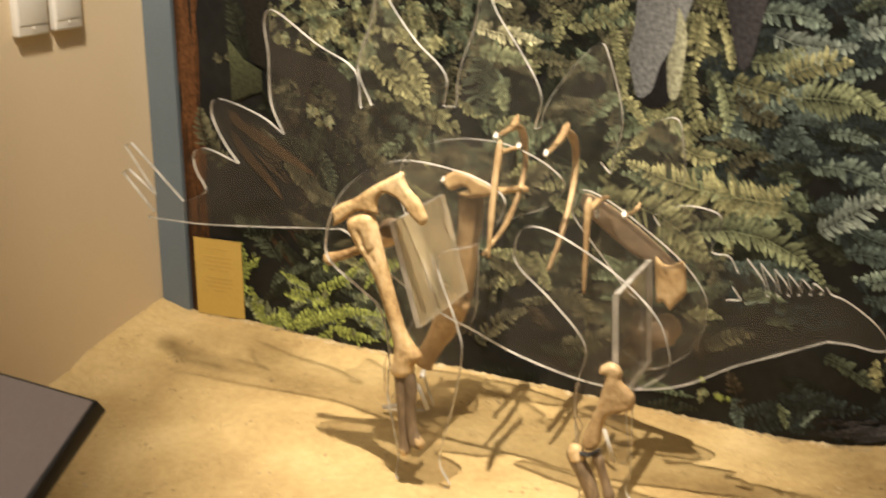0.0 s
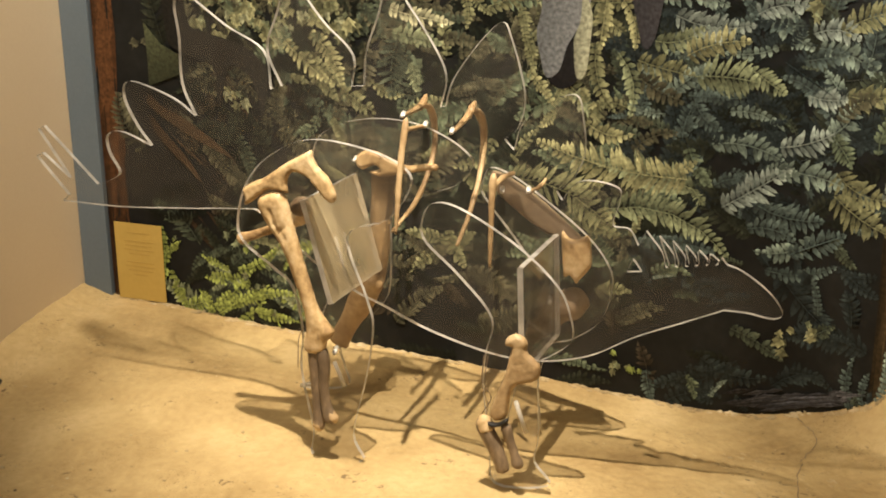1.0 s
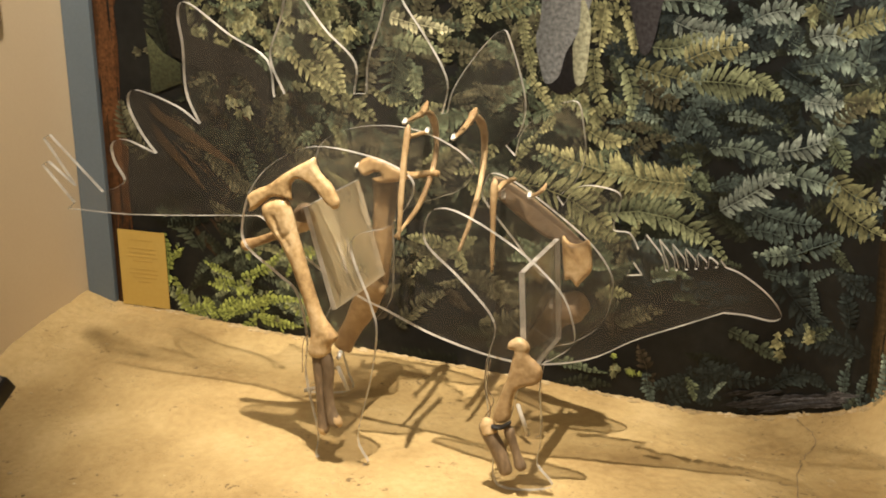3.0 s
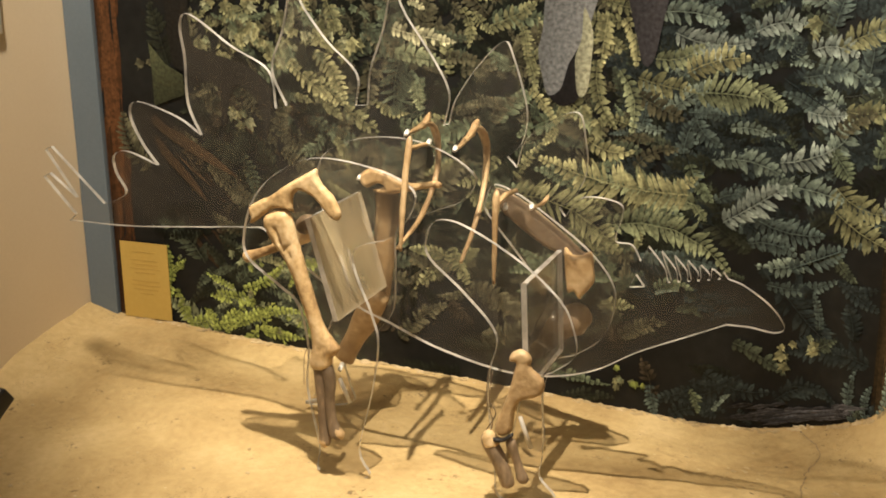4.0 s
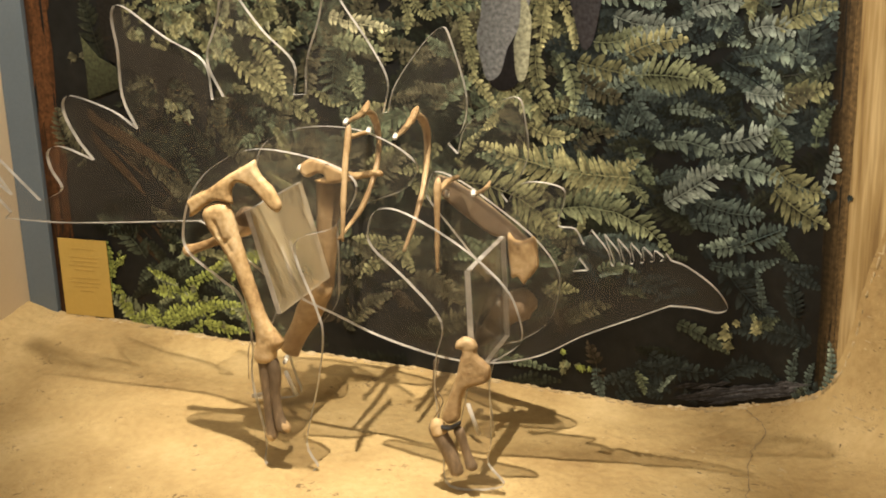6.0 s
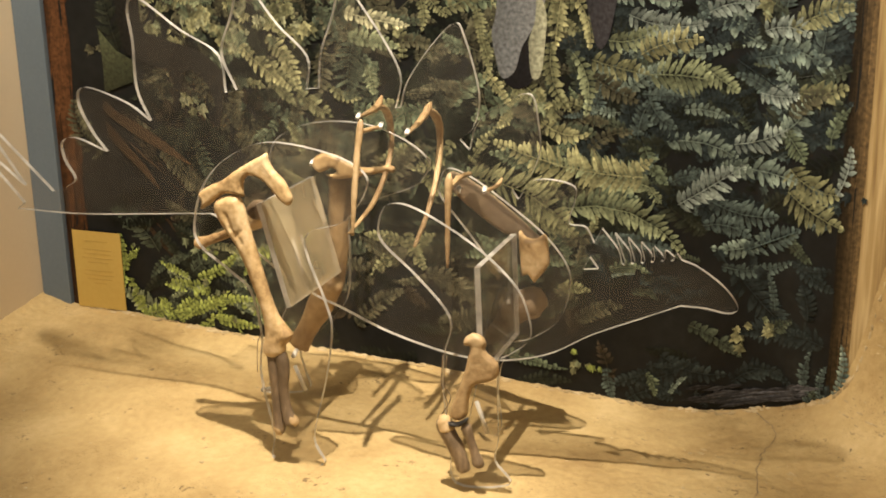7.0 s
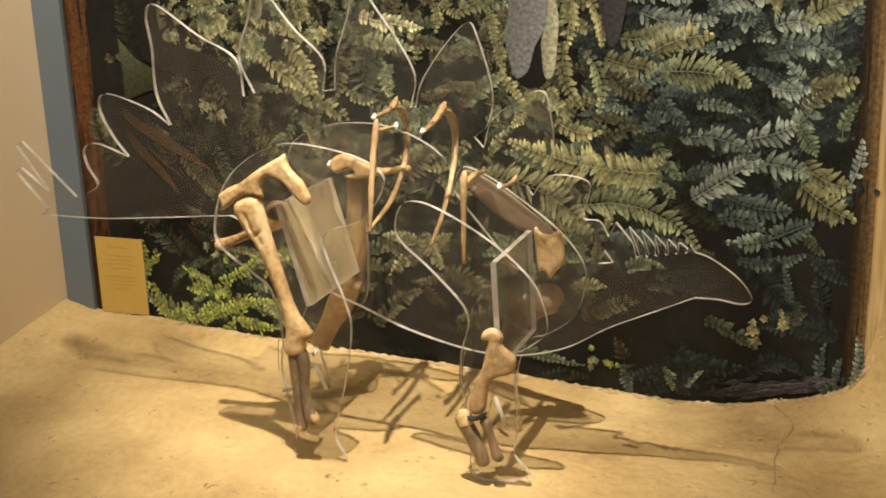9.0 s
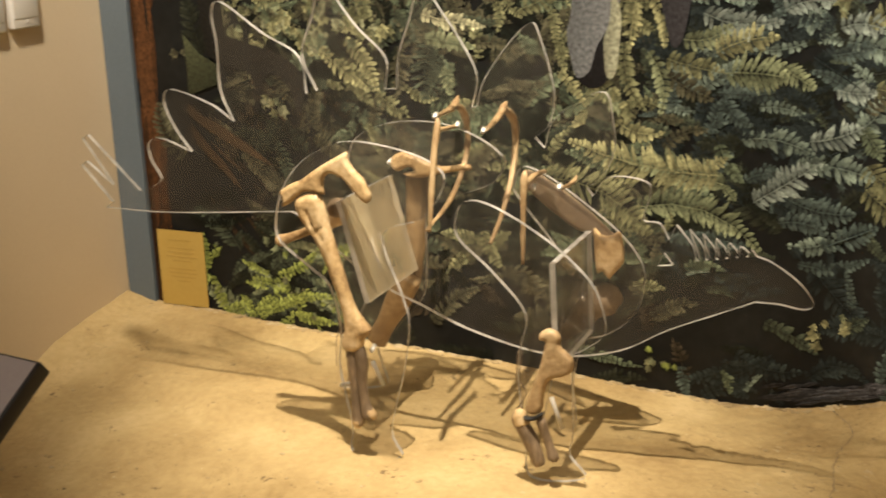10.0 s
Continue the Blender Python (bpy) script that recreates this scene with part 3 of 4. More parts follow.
bone("humerus", [[(0.520, 0.430, 0.0135), (0.487, 0.427, 0.0474), (0.435, 0.405, 0.0450), (0.385, 0.345, 0.0310), (0.345, 0.300, 0.0230), (0.330, 0.282, 0.0080)]], FAR + 0.03, HAZED_TAN, "tan upper arm bone of the far side")


def rib(lines, label):
    """A slender bone that bends across the body: rings along lines of (x, y, z, radius)."""
    bm = bmesh.new()
    for line in lines:
        pts = smooth_line(line, 6)
        rings = []
        for i, p in enumerate(pts):
            q0, q1 = pts[max(i - 1, 0)], pts[min(i + 1, len(pts) - 1)]
            d = (q1 - q0).to_3d().normalized()
            side = d.cross(Vector((1, 0, 0))).normalized()
            ring = []
            for k in range(10):
                a = 2 * math.pi * k / 10
                r = max(p.w, 0.001) * (1 + 0.3 * noise.noise((p.z * 30 + math.cos(a) * 2, p.y * 30 + math.sin(a) * 2, 5.0)))
                ring.append(bm.verts.new(p.to_3d() + side * (r * 0.8 * math.cos(a)) + Vector((r * math.sin(a), 0, 0))))
            rings.append(ring)
        for r0, r1 in zip(rings, rings[1:]):
            for k in range(10):
                bm.faces.new((r0[k], r0[(k + 1) % 10], r1[(k + 1) % 10], r1[k]))
        bm.faces.new(rings[0])
        bm.faces.new(rings[-1])
    bmesh.ops.recalc_face_normals(bm, faces=bm.faces)
    return part("rib", bm, TAN_BROWN, mount, label, True)


rib([[(0.106, -0.132, 1.021, 0.0030), (0.106, -0.141, 1.004, 0.0091), (0.106, -0.163, 0.945, 0.0091), (0.106, -0.188, 0.857, 0.0083), (0.106, -0.203, 0.783, 0.0068), (0.106, -0.215, 0.723, 0.0038)],
     [(0.106, -0.145, 0.990, 0.0076), (0.106, -0.082, 0.984, 0.0077), (0.106, 0.001, 0.976, 0.0063)]], "slender tan rib of the near side")
rib([[(0.042, 0.008, 1.000, 0.0056), (0.042, 0.075, 1.001, 0.0081), (0.042, 0.144, 1.005, 0.0115), (0.042, 0.201, 0.977, 0.0117), (0.042, 0.231, 0.910, 0.0093), (0.042, 0.205, 0.830, 0.0084), (0.042, 0.084, 0.738, 0.0082), (0.042, -0.094, 0.691, 0.0047)],
     [(0.042, 0.112, 0.998, 0.009), (0.042, 0.145, 1.016, 0.010), (0.042, 0.166, 1.031, 0.004)]], "curved tan rib of the far side")
rib([[(0.187, -0.001, 0.964, 0.0063), (0.187, 0.081, 0.977, 0.0088), (0.187, 0.157, 0.996, 0.0114), (0.187, 0.225, 0.964, 0.0133), (0.187, 0.254, 0.901, 0.0101), (0.187, 0.223, 0.801, 0.0084), (0.187, 0.132, 0.700, 0.0074), (0.187, 0.027, 0.631, 0.0048)],
     [(0.187, 0.120, 0.982, 0.010), (0.187, 0.152, 1.004, 0.011), (0.187, 0.178, 1.016, 0.005)]], "curved tan rib of the far side")
rib([[(0.333, -0.078, 0.877, 0.0046), (0.333, -0.088, 0.854, 0.0106), (0.333, -0.097, 0.775, 0.0076), (0.333, -0.102, 0.697, 0.0069), (0.333, -0.107, 0.622, 0.0038)],
     [(0.333, -0.088, 0.840, 0.0076), (0.333, -0.006, 0.848, 0.0093), (0.333, 0.085, 0.840, 0.0080)]], "slender tan rib of the near side")
rib([[(0.409, -0.001, 0.817, 0.0077), (0.409, 0.074, 0.808, 0.0063), (0.409, 0.118, 0.809, 0.0064), (0.409, 0.146, 0.817, 0.0040)]], "short broken tan rib")

# pins, bands and wires that hold the bones
for x, y, z in [(0.047, -0.012, 1.002), (0.113, -0.012, 0.979), (0.191, -0.012, 0.966), (0.337, -0.012, 0.813), (0.412, -0.012, 0.820), (-0.199, 0.190, 0.814), (-0.115, -0.150, 0.333), (0.417, 0.200, 0.434)]:
    bm = bmesh.new()
    rod(bm, (x, y - 0.012, z), (x - 0.012, y + 0.03, z + 0.002), 0.0064, 14)
    bmesh.ops.bevel(bm, geom=[e for e in bm.edges if len(e.link_faces) == 2 and e.calc_face_angle() > 1.0], offset=0.002, segments=2, affect="EDGES")
    part("pin", bm, WHITE, mount, "white plastic pin", True)
for (x0, z0), (x1, z1), y in (((-0.279, 0.160), (-0.246, 0.081), 0.160), ((0.325, 0.119), (0.359, 0.020), 0.160), ((-0.402, 0.060), (-0.348, 0.078), 0.160)):
    bm = bmesh.new()
    part("peg", rod(bm, (x0, y, z0), (x1, y, z1), 0.0065, 12), WHITE, mount, "white plastic peg", True)
bm = bmesh.new()
part("wrist_band", loft(bm, [(0.364, 0.215, 0.0023), (0.371, 0.210, 0.0055), (0.393, 0.212, 0.0062), (0.414, 0.227, 0.0054), (0.419, 0.234, 0.0023)], LEG_Y - 0.012, 1.8, 12, 0.0), BLACK, mount, "black band at the wrist", True)


def wire(points, y, r=0.0014):
    bm = bmesh.new()
    loft(bm, [(x, z, r) for x, z in points], y, 1.0, 6, 0.0)
    return part("wire", bm, DARK_BONE, mount, "thin dark fixing wire", True)


wire([(0.339, 0.394), (0.333, 0.310), (0.351, 0.248), (0.337, 0.195)], NEAR - 0.014)
wire([(0.351, 0.395), (0.341, 0.311), (0.360, 0.272), (0.332, 0.217)], NEAR - 0.014)
wire([(-0.203, 0.405), (-0.223, 0.364), (-0.229, 0.275)], NEAR - 0.016)

# ---- mural ----
MURAL_DARK = mottled("mural_shade_print", [(0.4, (0.006, 0.0065, 0.0068)), (0.6, (0.012, 0.0128, 0.0128)), (0.8, (0.028, 0.028, 0.025))], 5.0, 0.5, 30)
MURAL_DARK.node_tree.nodes["Principled BSDF"].inputs["Specular IOR Level"].default_value = 0.25
TRUNK = mottled("mural_trunk_print", [(0.34, (0.16, 0.095, 0.036)), (0.48, (0.36, 0.25, 0.11)), (0.66, (0.62, 0.48, 0.26))], 30.0, 0.4, 90, stretch=(1, 1, 0.05))


def paint_material():
    m, nodes, links, b = material("mural_print", 0.5)
    b.inputs["Specular IOR Level"].default_value = 0.25
    at, co, grain, mix = nodes.new("ShaderNodeVertexColor"), nodes.new("ShaderNodeTexCoord"), nodes.new("ShaderNodeTexNoise"), nodes.new("ShaderNodeMix")
    at.layer_name = "paint"
    grain.inputs["Scale"].default_value, grain.inputs["Detail"].default_value = 80.0, 5.0
    links.new(co.outputs["Object"], grain.inputs["Vector"])
    span = nodes.new("ShaderNodeMapRange")
    span.inputs[1].default_value, span.inputs[2].default_value, span.inputs[3].default_value, span.inputs[4].default_value = 0.3, 0.7, 0.5, 1.4
    links.new(grain.outputs["Fac"], span.inputs[0])
    mix.data_type, mix.blend_type = "RGBA", "MULTIPLY"
    mix.inputs[0].default_value = 1.0
    links.new(at.outputs["Color"], mix.inputs[6])
    links.new(span.outputs[0], mix.inputs[7])
    links.new(mix.outputs[2], b.inputs["Base Color"])
    return m


PRINT = paint_material()


def build_mural():
    bm = bmesh.new()
    ls = [0.0] + [2.4 + 0.01 * i for i in range(110)]
    cols = []
    for l in ls:
        u, s = mural_plan(l)
        cols.append([bm.verts.new((u, s, z)) for z in (-0.12, 4.8)] + [bm.verts.new((u + 0.03, s + 0.1, z)) for z in (-0.12, 4.8)])
    for i, (a, b) in enumerate(zip(cols, cols[1:])):
        bm.faces.new((a[0], b[0], b[1], a[1])).material_index = 1 if ls[i] > 2.835 else 0
        bm.faces.new((a[2], a[3], b[3], b[2]))
    for c in (cols[0], cols[-1]):
        bm.faces.new((c[0], c[1], c[3], c[2]))
    bmesh.ops.recalc_face_normals(bm, faces=bm.faces)
    return setting("mural", bm, [MURAL_DARK, TRUNK], "printed jungle mural of ferns on a coved panel", "mural")


mural = build_mural()

# greens of the print, from deep shade to pale tips
TONES = [(0.01, 0.013, 0.009), (0.028, 0.033, 0.022), (0.075, 0.092, 0.063), (0.15, 0.187, 0.12), (0.26, 0.295, 0.175), (0.4, 0.416, 0.259), (0.205, 0.262, 0.22), (0.335, 0.4, 0.108), (0.026, 0.037, 0.038), (0.092, 0.125, 0.115), (0.054, 0.043, 0.029), (0.38, 0.375, 0.2), (0.235, 0.24, 0.13), (0.29, 0.345, 0.31), (0.10, 0.096, 0.06), (0.6, 0.59, 0.38)]
BY_THE_COVE = [
    (-0.24, 1.19, -0.10, 1.18, 0.048, 13), (-0.16, 1.20, 0.02, 1.27, 0.055, 12), (-0.40, 1.24, -0.25, 1.26, 0.048, 13), (-0.41, 1.08, -0.30, 1.01, 0.044, 4),
    (-0.26, 1.11, -0.13, 1.14, 0.040, 9), (-0.24, 1.01, -0.12, 1.01, 0.040, 13), (-0.13, 1.02, 0.02, 1.05, 0.048, 12), (-0.14, 0.94, -0.03, 1.02, 0.040, 14),
    (-0.02, 0.86, 0.03, 0.99, 0.028, 3), (-0.31, 0.85, -0.15, 0.91, 0.051, 13), (-0.16, 0.90, -0.09, 0.81, 0.040, 3), (-0.47, 0.65, -0.27, 0.79, 0.059, 13),
    (-0.31, 0.78, -0.11, 0.75, 0.051, 6), (-0.14, 0.79, 0.02, 0.73, 0.062, 12), (0.01, 0.73, 0.04, 0.88, 0.026, 13),
]
LOW_BY_THE_COVE = [
    (-0.14, 0.72, 0.04, 0.63, 0.062, 12), (-0.37, 0.67, -0.16, 0.64, 0.055, 9), (-0.26, 0.52, -0.09, 0.61, 0.048, 9), (-0.13, 0.59, -0.05, 0.51, 0.026, 2),
    (-0.39, 0.59, -0.24, 0.56, 0.040, 9), (-0.42, 0.26, -0.25, 0.17, 0.037, 2), (-0.03, 0.07, -0.03, 0.24, 0.022, 9), (0.05, 0.11, 0.06, 0.28, 0.022, 6),
    (0.01, 0.09, 0.02, 0.20, 0.020, 9), (-0.05, 0.33, -0.08, 0.44, 0.037, 8), (-0.19, 0.26, -0.10, 0.32, 0.029, 2), (-0.18, 1.26, -0.15, 1.36, 0.048, 9),
    (-0.04, 1.33, 0.02, 1.20, 0.040, 9),
]
PALE_FRONDS = [
    (-0.58, 0.73, -1.07, 0.82, 0.077, 11), (-0.56, 0.70, -0.87, 0.76, 0.066, 4), (-0.66, 0.71, -0.55, 0.79, 0.033, 11), (-1.16, 0.69, -0.79, 0.52, 0.084, 12),
    (-0.84, 0.61, -0.44, 0.49, 0.066, 4), (-0.97, 0.57, -0.79, 0.52, 0.044, 12), (-0.75, 0.64, -0.59, 0.66, 0.048, 3), (-0.68, 0.42, -0.55, 0.42, 0.026, 3),
    (-0.91, 0.89, -0.75, 0.86, 0.033, 11), (-0.58, 0.83, -0.50, 0.71, 0.033, 3), (-0.56, 0.70, -0.52, 0.65, 0.022, 4), (-1.58, 1.22, -1.35, 1.18, 0.039, 15),
    (-1.57, 1.14, -1.39, 1.11, 0.037, 4), (-1.43, 1.11, -1.23, 1.09, 0.029, 14),
]
BESIDE_THE_BEAST = [
    (-0.85, 1.28, -0.87, 1.11, 0.033, 11), (-0.80, 1.27, -0.76, 1.12, 0.031, 11), (-0.88, 1.14, -0.81, 0.92, 0.033, 12), (-0.81, 1.11, -0.77, 0.91, 0.033, 4),
    (-0.69, 1.29, -0.48, 1.26, 0.044, 6), (-0.64, 1.23, -0.40, 1.21, 0.051, 13), (-0.70, 1.15, -0.55, 1.20, 0.044, 4), (-0.60, 1.11, -0.41, 1.16, 0.055, 11),
    (-0.75, 1.09, -0.57, 1.05, 0.051, 12), (-0.57, 1.05, -0.38, 1.04, 0.070, 4), (-0.57, 0.98, -0.48, 0.89, 0.033, 9), (-0.75, 1.04, -0.60, 0.97, 0.048, 14),
    (-1.13, 1.25, -1.11, 1.14, 0.026, 12), (-1.11, 1.15, -1.08, 1.03, 0.026, 12), (-1.10, 1.04, -1.01, 0.93, 0.026, 11),
]
BEHIND_THE_PLATES = [
    (-1.01, 0.92, -1.07, 0.86, 0.022, 11), (-1.22, 0.92, -1.14, 1.01, 0.029, 14), (-1.87, 1.13, -1.75, 0.95, 0.040, 11), (-1.92, 1.05, -1.76, 0.95, 0.037, 12),
    (-1.76, 0.95, -1.63, 0.87, 0.040, 12), (-1.65, 0.98, -1.52, 0.94, 0.022, 12), (-1.67, 1.11, -1.69, 0.93, 0.048, 14), (-1.55, 1.12, -1.57, 0.93, 0.066, 2),
    (-1.82, 1.32, -1.76, 1.19, 0.033, 12), (-1.52, 1.30, -1.46, 1.28, 0.018, 15), (-1.33, 1.29, -1.31, 1.16, 0.026, 12), (-1.29, 1.28, -1.22, 1.21, 0.022, 12),
    (-1.50, 1.05, -1.48, 0.95, 0.033, 4), (-1.37, 0.96, -1.26, 0.98, 0.022, 14), (-1.97, 1.10, -1.79, 0.96, 0.040, 11),
]
IN_THE_HOLLOW = [
    (-1.88, 1.00, -1.77, 0.90, 0.037, 12), (-1.95, 0.98, -1.88, 0.96, 0.022, 12), (-2.53, 0.39, -2.54, 0.14, 0.026, 7), (-2.20, 0.25, -2.01, 0.39, 0.026, 7),
    (-2.34, 0.07, -2.14, 0.26, 0.028, 7), (-2.31, 0.10, -2.07, 0.21, 0.024, 7), (-2.29, 0.07, -1.92, 0.18, 0.029, 7), (-2.16, 0.10, -1.95, 0.08, 0.024, 7),
    (-2.13, 0.37, -2.00, 0.34, 0.022, 12), (-2.01, 0.79, -1.85, 0.72, 0.037, 14), (-1.80, 0.84, -1.75, 0.73, 0.026, 12), (-2.31, 0.72, -2.09, 0.57, 0.044, 14),
    (-2.17, 0.75, -2.13, 0.60, 0.037, 2), (-1.37, 0.49, -1.31, 0.36, 0.040, 12), (-1.07, 0.11, -0.81, 0.06, 0.026, 3),
]
LOW_GROWTH = [
    (-1.35, 0.40, -1.27, 0.49, 0.029, 12), (-1.31, 0.35, -1.15, 0.26, 0.044, 14), (-1.27, 0.17, -1.05, 0.27, 0.048, 14), (-1.57, 0.13, -1.39, 0.28, 0.044, 14),
    (-1.47, 0.67, -1.33, 0.80, 0.048, 14), (-1.31, 0.76, -1.15, 0.69, 0.044, 2), (-0.84, 0.39, -0.71, 0.47, 0.029, 2), (-0.68, 0.08, -0.65, -0.04, 0.026, 9),
    (-0.55, 0.08, -0.52, 0.00, 0.022, 3), (-0.78, 0.23, -0.63, 0.30, 0.040, 14), (-1.87, 0.39, -2.01, 0.27, 0.026, 7), (-2.49, 0.22, -2.42, 0.06, 0.028, 7),
]


IVY_CLUMPS = [(-2.16, 1.17), (-2.11, 1.21), (-2.07, 1.15), (-1.98, 1.21), (-1.98, 1.15), (-2.02, 1.26), (-1.89, 1.19), (-1.85, 1.16), (-1.81, 1.21), (-1.77, 1.14), (-1.73, 1.18), (-2.01, 1.11), (-2.16, 0.89), (-2.32, 1.16), (-2.23, 1.12),
    (-2.15, 1.18), (-2.11, 1.21), (-2.08, 1.15), (-1.96, 1.19), (-2.0, 1.11), (-1.85, 1.2), (-1.79, 1.16), (-2.22, 0.91), (-0.92, 0.96), (-0.87, 0.93), (-0.26, 0.25), (-0.16, 0.29), (-0.23, 1.26), (-2.27, 1.28), (-2.1, 1.3), (-1.93, 1.29)]
YELLOW_CLUMPS = [(-2.17, 0.34), (-2.04, 0.1), (-1.97, 0.14), (-2.18, 0.23), (-2.02, 0.05), (-2.11, 0.2), (-2.5, 0.33), (-2.47, 0.16), (-0.8, 0.09), (-0.75, 0.07)]
LEAF_ON_TRUNK = [(-2.534, 1.142), (-2.469, 1.069), (-2.396, 1.031), (-2.395, 0.96), (-2.527, 0.914), (-2.526, 1.027)]
PAINTED_SHAPES = [
    ([(-2.53, 0.882), (-2.478, 0.843), (-2.397, 0.806), (-2.284, 0.74), (-2.195, 0.672), (-2.25, 0.69), (-2.397, 0.755), (-2.532, 0.84)], (0.06, 0.037, 0.02)),
    ([(-2.535, 0.81), (-2.47, 0.745), (-2.38, 0.65), (-2.33, 0.57), (-2.40, 0.63), (-2.51, 0.735)], (0.05, 0.03, 0.016)),
    ([(-2.45, 1.40), (-2.36, 1.40), (-2.354, 1.162), (-2.277, 1.115), (-2.143, 1.079), (-2.057, 1.023), (-2.039, 0.955), (-2.07, 0.813), (-2.082, 0.903), (-2.116, 0.972), (-2.19, 1.0), (-2.237, 0.85), (-2.25, 0.99), (-2.308, 1.014), (-2.388, 1.042), (-2.44, 1.10)], (0.016, 0.0145, 0.0125)),
    ([(-0.79, 1.40), (-0.665, 1.40), (-0.685, 1.231), (-0.705, 1.145), (-0.732, 1.127), (-0.755, 1.197)], (0.048, 0.046, 0.052)),
    ([(-0.955, 1.14), (-0.93, 1.06), (-0.945, 1.01), (-0.99, 0.99), (-1.035, 1.02), (-1.0, 1.09)], (0.01, 0.009, 0.01)),
    ([(-1.03, 1.40), (-0.88, 1.40), (-0.9, 1.268), (-0.925, 1.207), (-0.955, 1.154), (-0.975, 1.119), (-0.998, 1.045), (-1.04, 1.024), (-1.061, 1.092), (-1.073, 1.164), (-1.059, 1.226)], (0.19, 0.20, 0.21)),
    ([(-0.925, 1.30), (-0.896, 1.224), (-0.899, 1.145), (-0.908, 1.057), (-0.927, 1.021), (-0.945, 1.039), (-0.952, 1.119), (-0.95, 1.154), (-0.932, 1.207)], (0.36, 0.365, 0.26)),
]


class Print:
    """Flat painted shapes laid in thin coats on the mural."""

    def __init__(self):
        self.verts, self.faces, self.colors, self.coat = [], [], [], 0.0012

    def shape(self, points, color, shades=None):
        n = len(self.verts)
        for i, (u, z) in enumerate(points):
            uu, ss = mural_plan(u + 2.76)
            k = shades[i] if shades else 1.0
            self.verts.append((uu, ss - self.coat, z))
            self.colors.append((color[0] * k, color[1] * k, color[2] * k, 1.0))
        self.faces.append(tuple(range(n, n + len(points))))

    def leaflet(self, u, z, ang, length, width, color):
        c, s = math.cos(ang), math.sin(ang)
        bend = random.uniform(-0.12, 0.12) * length
        pts = []
        for a, b in ((0, 0.12), (0.3, 0.5), (0.7, 0.4), (1.0, 0.0), (0.72, -0.4), (0.3, -0.5), (0, -0.12)):
            x, y = a * length, b * width + bend * a * a
            pts.append((u + x * c - y * s, z + x * s + y * c))
        self.shape(pts, color, (0.45, 0.8, 1.15, 1.45, 1.0, 0.65, 0.4))

    def frond(self, u0, z0, u1, z1, width, tone, pairs=0, bow=None):
        self.coat += 0.000002
        d = Vector((u1 - u0, z1 - z0))
        length = d.length
        d.normalize()
        side = Vector((-d.y, d.x))
        bow = random.uniform(-0.16, 0.16) * length if bow is None else bow
        pairs = pairs or max(9, int(length / 0.017))
        base = TONES[tone]
        heading = math.atan2(d.y, d.x)
        lit = random.choice((-1, 1))
        for i in range(pairs):
            t = (i + 0.3) / pairs
            p = Vector((u0, z0)) + d * (t * length) + side * (bow * 4 * t * (1 - t))
            lean = math.atan2(bow * 4 * (1 - 2 * t), length)
            reach = width * (0.35 + 0.65 * math.sin(math.pi * min(1.0, t * 0.85 + 0.12))) * (1.12 - 0.75 * t ** 3) * random.uniform(0.72, 1.12)
            for sgn in (-1, 1):
                if random.random() < 0.05:
                    continue
                k = random.uniform(0.6, 1.25) * (1.16 if sgn == lit else 0.78) * (0.75 + 0.45 * t)
                self.leaflet(p.x, p.y, heading + lean + sgn * random.uniform(0.95, 1.2), reach, length / pairs * random.uniform(0.72, 0.98), [c * k for c in base])
        line = [Vector((u0, z0)) + d * (t * length) + side * (bow * 4 * t * (1 - t)) for t in (0, 0.25, 0.5, 0.75, 1.0)]
        w = 0.0016
        self.coat += 0.000002
        self.shape([(p + side * w).to_tuple() for p in line] + [(p - side * w).to_tuple() for p in reversed(line)], [c * 0.8 for c in base])

    def ivy(self, u, z, size, tone):
        """A lobed leaf, one half lighter than the other."""
        self.coat += 0.0000015
        turn, k = random.uniform(3.4, 6.0), random.uniform(0.55, 1.25)
        base = [c * k for c in TONES[tone]]
        lit = random.choice((-1, 1))
        squash = random.uniform(0.45, 1.0)
        c, s = math.cos(turn), math.sin(turn)
        for side in (-1, 1):
            pts = []
            for a, r in LOBES:
                r = size * r * random.uniform(0.85, 1.15)
                x, y = r * math.cos(a), side * squash * r * math.sin(a)
                pts.append((u + x * c - y * s, z + x * s + y * c))
            g = 1.2 if side == lit else 0.7
            self.shape(pts, [v * g for v in base], (1.2, 0.8, 1.15, 0.7, 1.0, 0.55, 0.5))


LOBES = ((0.0, 1.0), (0.38, 0.55), (0.8, 0.85), (1.25, 0.5), (1.9, 0.6), (2.6, 0.3), (3.14, 0.2))


def thickness(u, z):
    """How thickly the print is grown over: sparse on the dark trunk, the hollow and the pool."""
    d = 0.8
    if u < -2.38:
        d *= 0.03 if z > 0.30 else 0.15
    if u < -1.9 and 0.42 < z < 1.02:
        d *= 0.6
    if z < 0.30 and -1.75 < u < -0.62:
        d *= 0.22
    if z < 0.34 and u > -0.62:
        d *= 0.18
    if u > -0.6 and 0.2 < z < 0.62:
        d *= 0.4
    return d


def tone_at(u, z, depth):
    if u < -1.75 and z < 0.42:
        return random.choice((1, 2, 4, 7)) if depth > 0.45 else random.choice((0, 1, 2))
    if (u < -1.9 and 0.42 < z < 1.02) or (z < 0.34 and u < -0.62):
        return random.choice((0, 1, 10, 14, 1))
    if u > -0.75:
        return random.choice((9, 9, 8, 2, 6, 8)) if depth > 0.6 else random.choice((0, 8, 8, 1))
    return random.choice((2, 12, 14, 14, 3)) if depth > 0.66 else random.choice((0, 1, 0, 14))


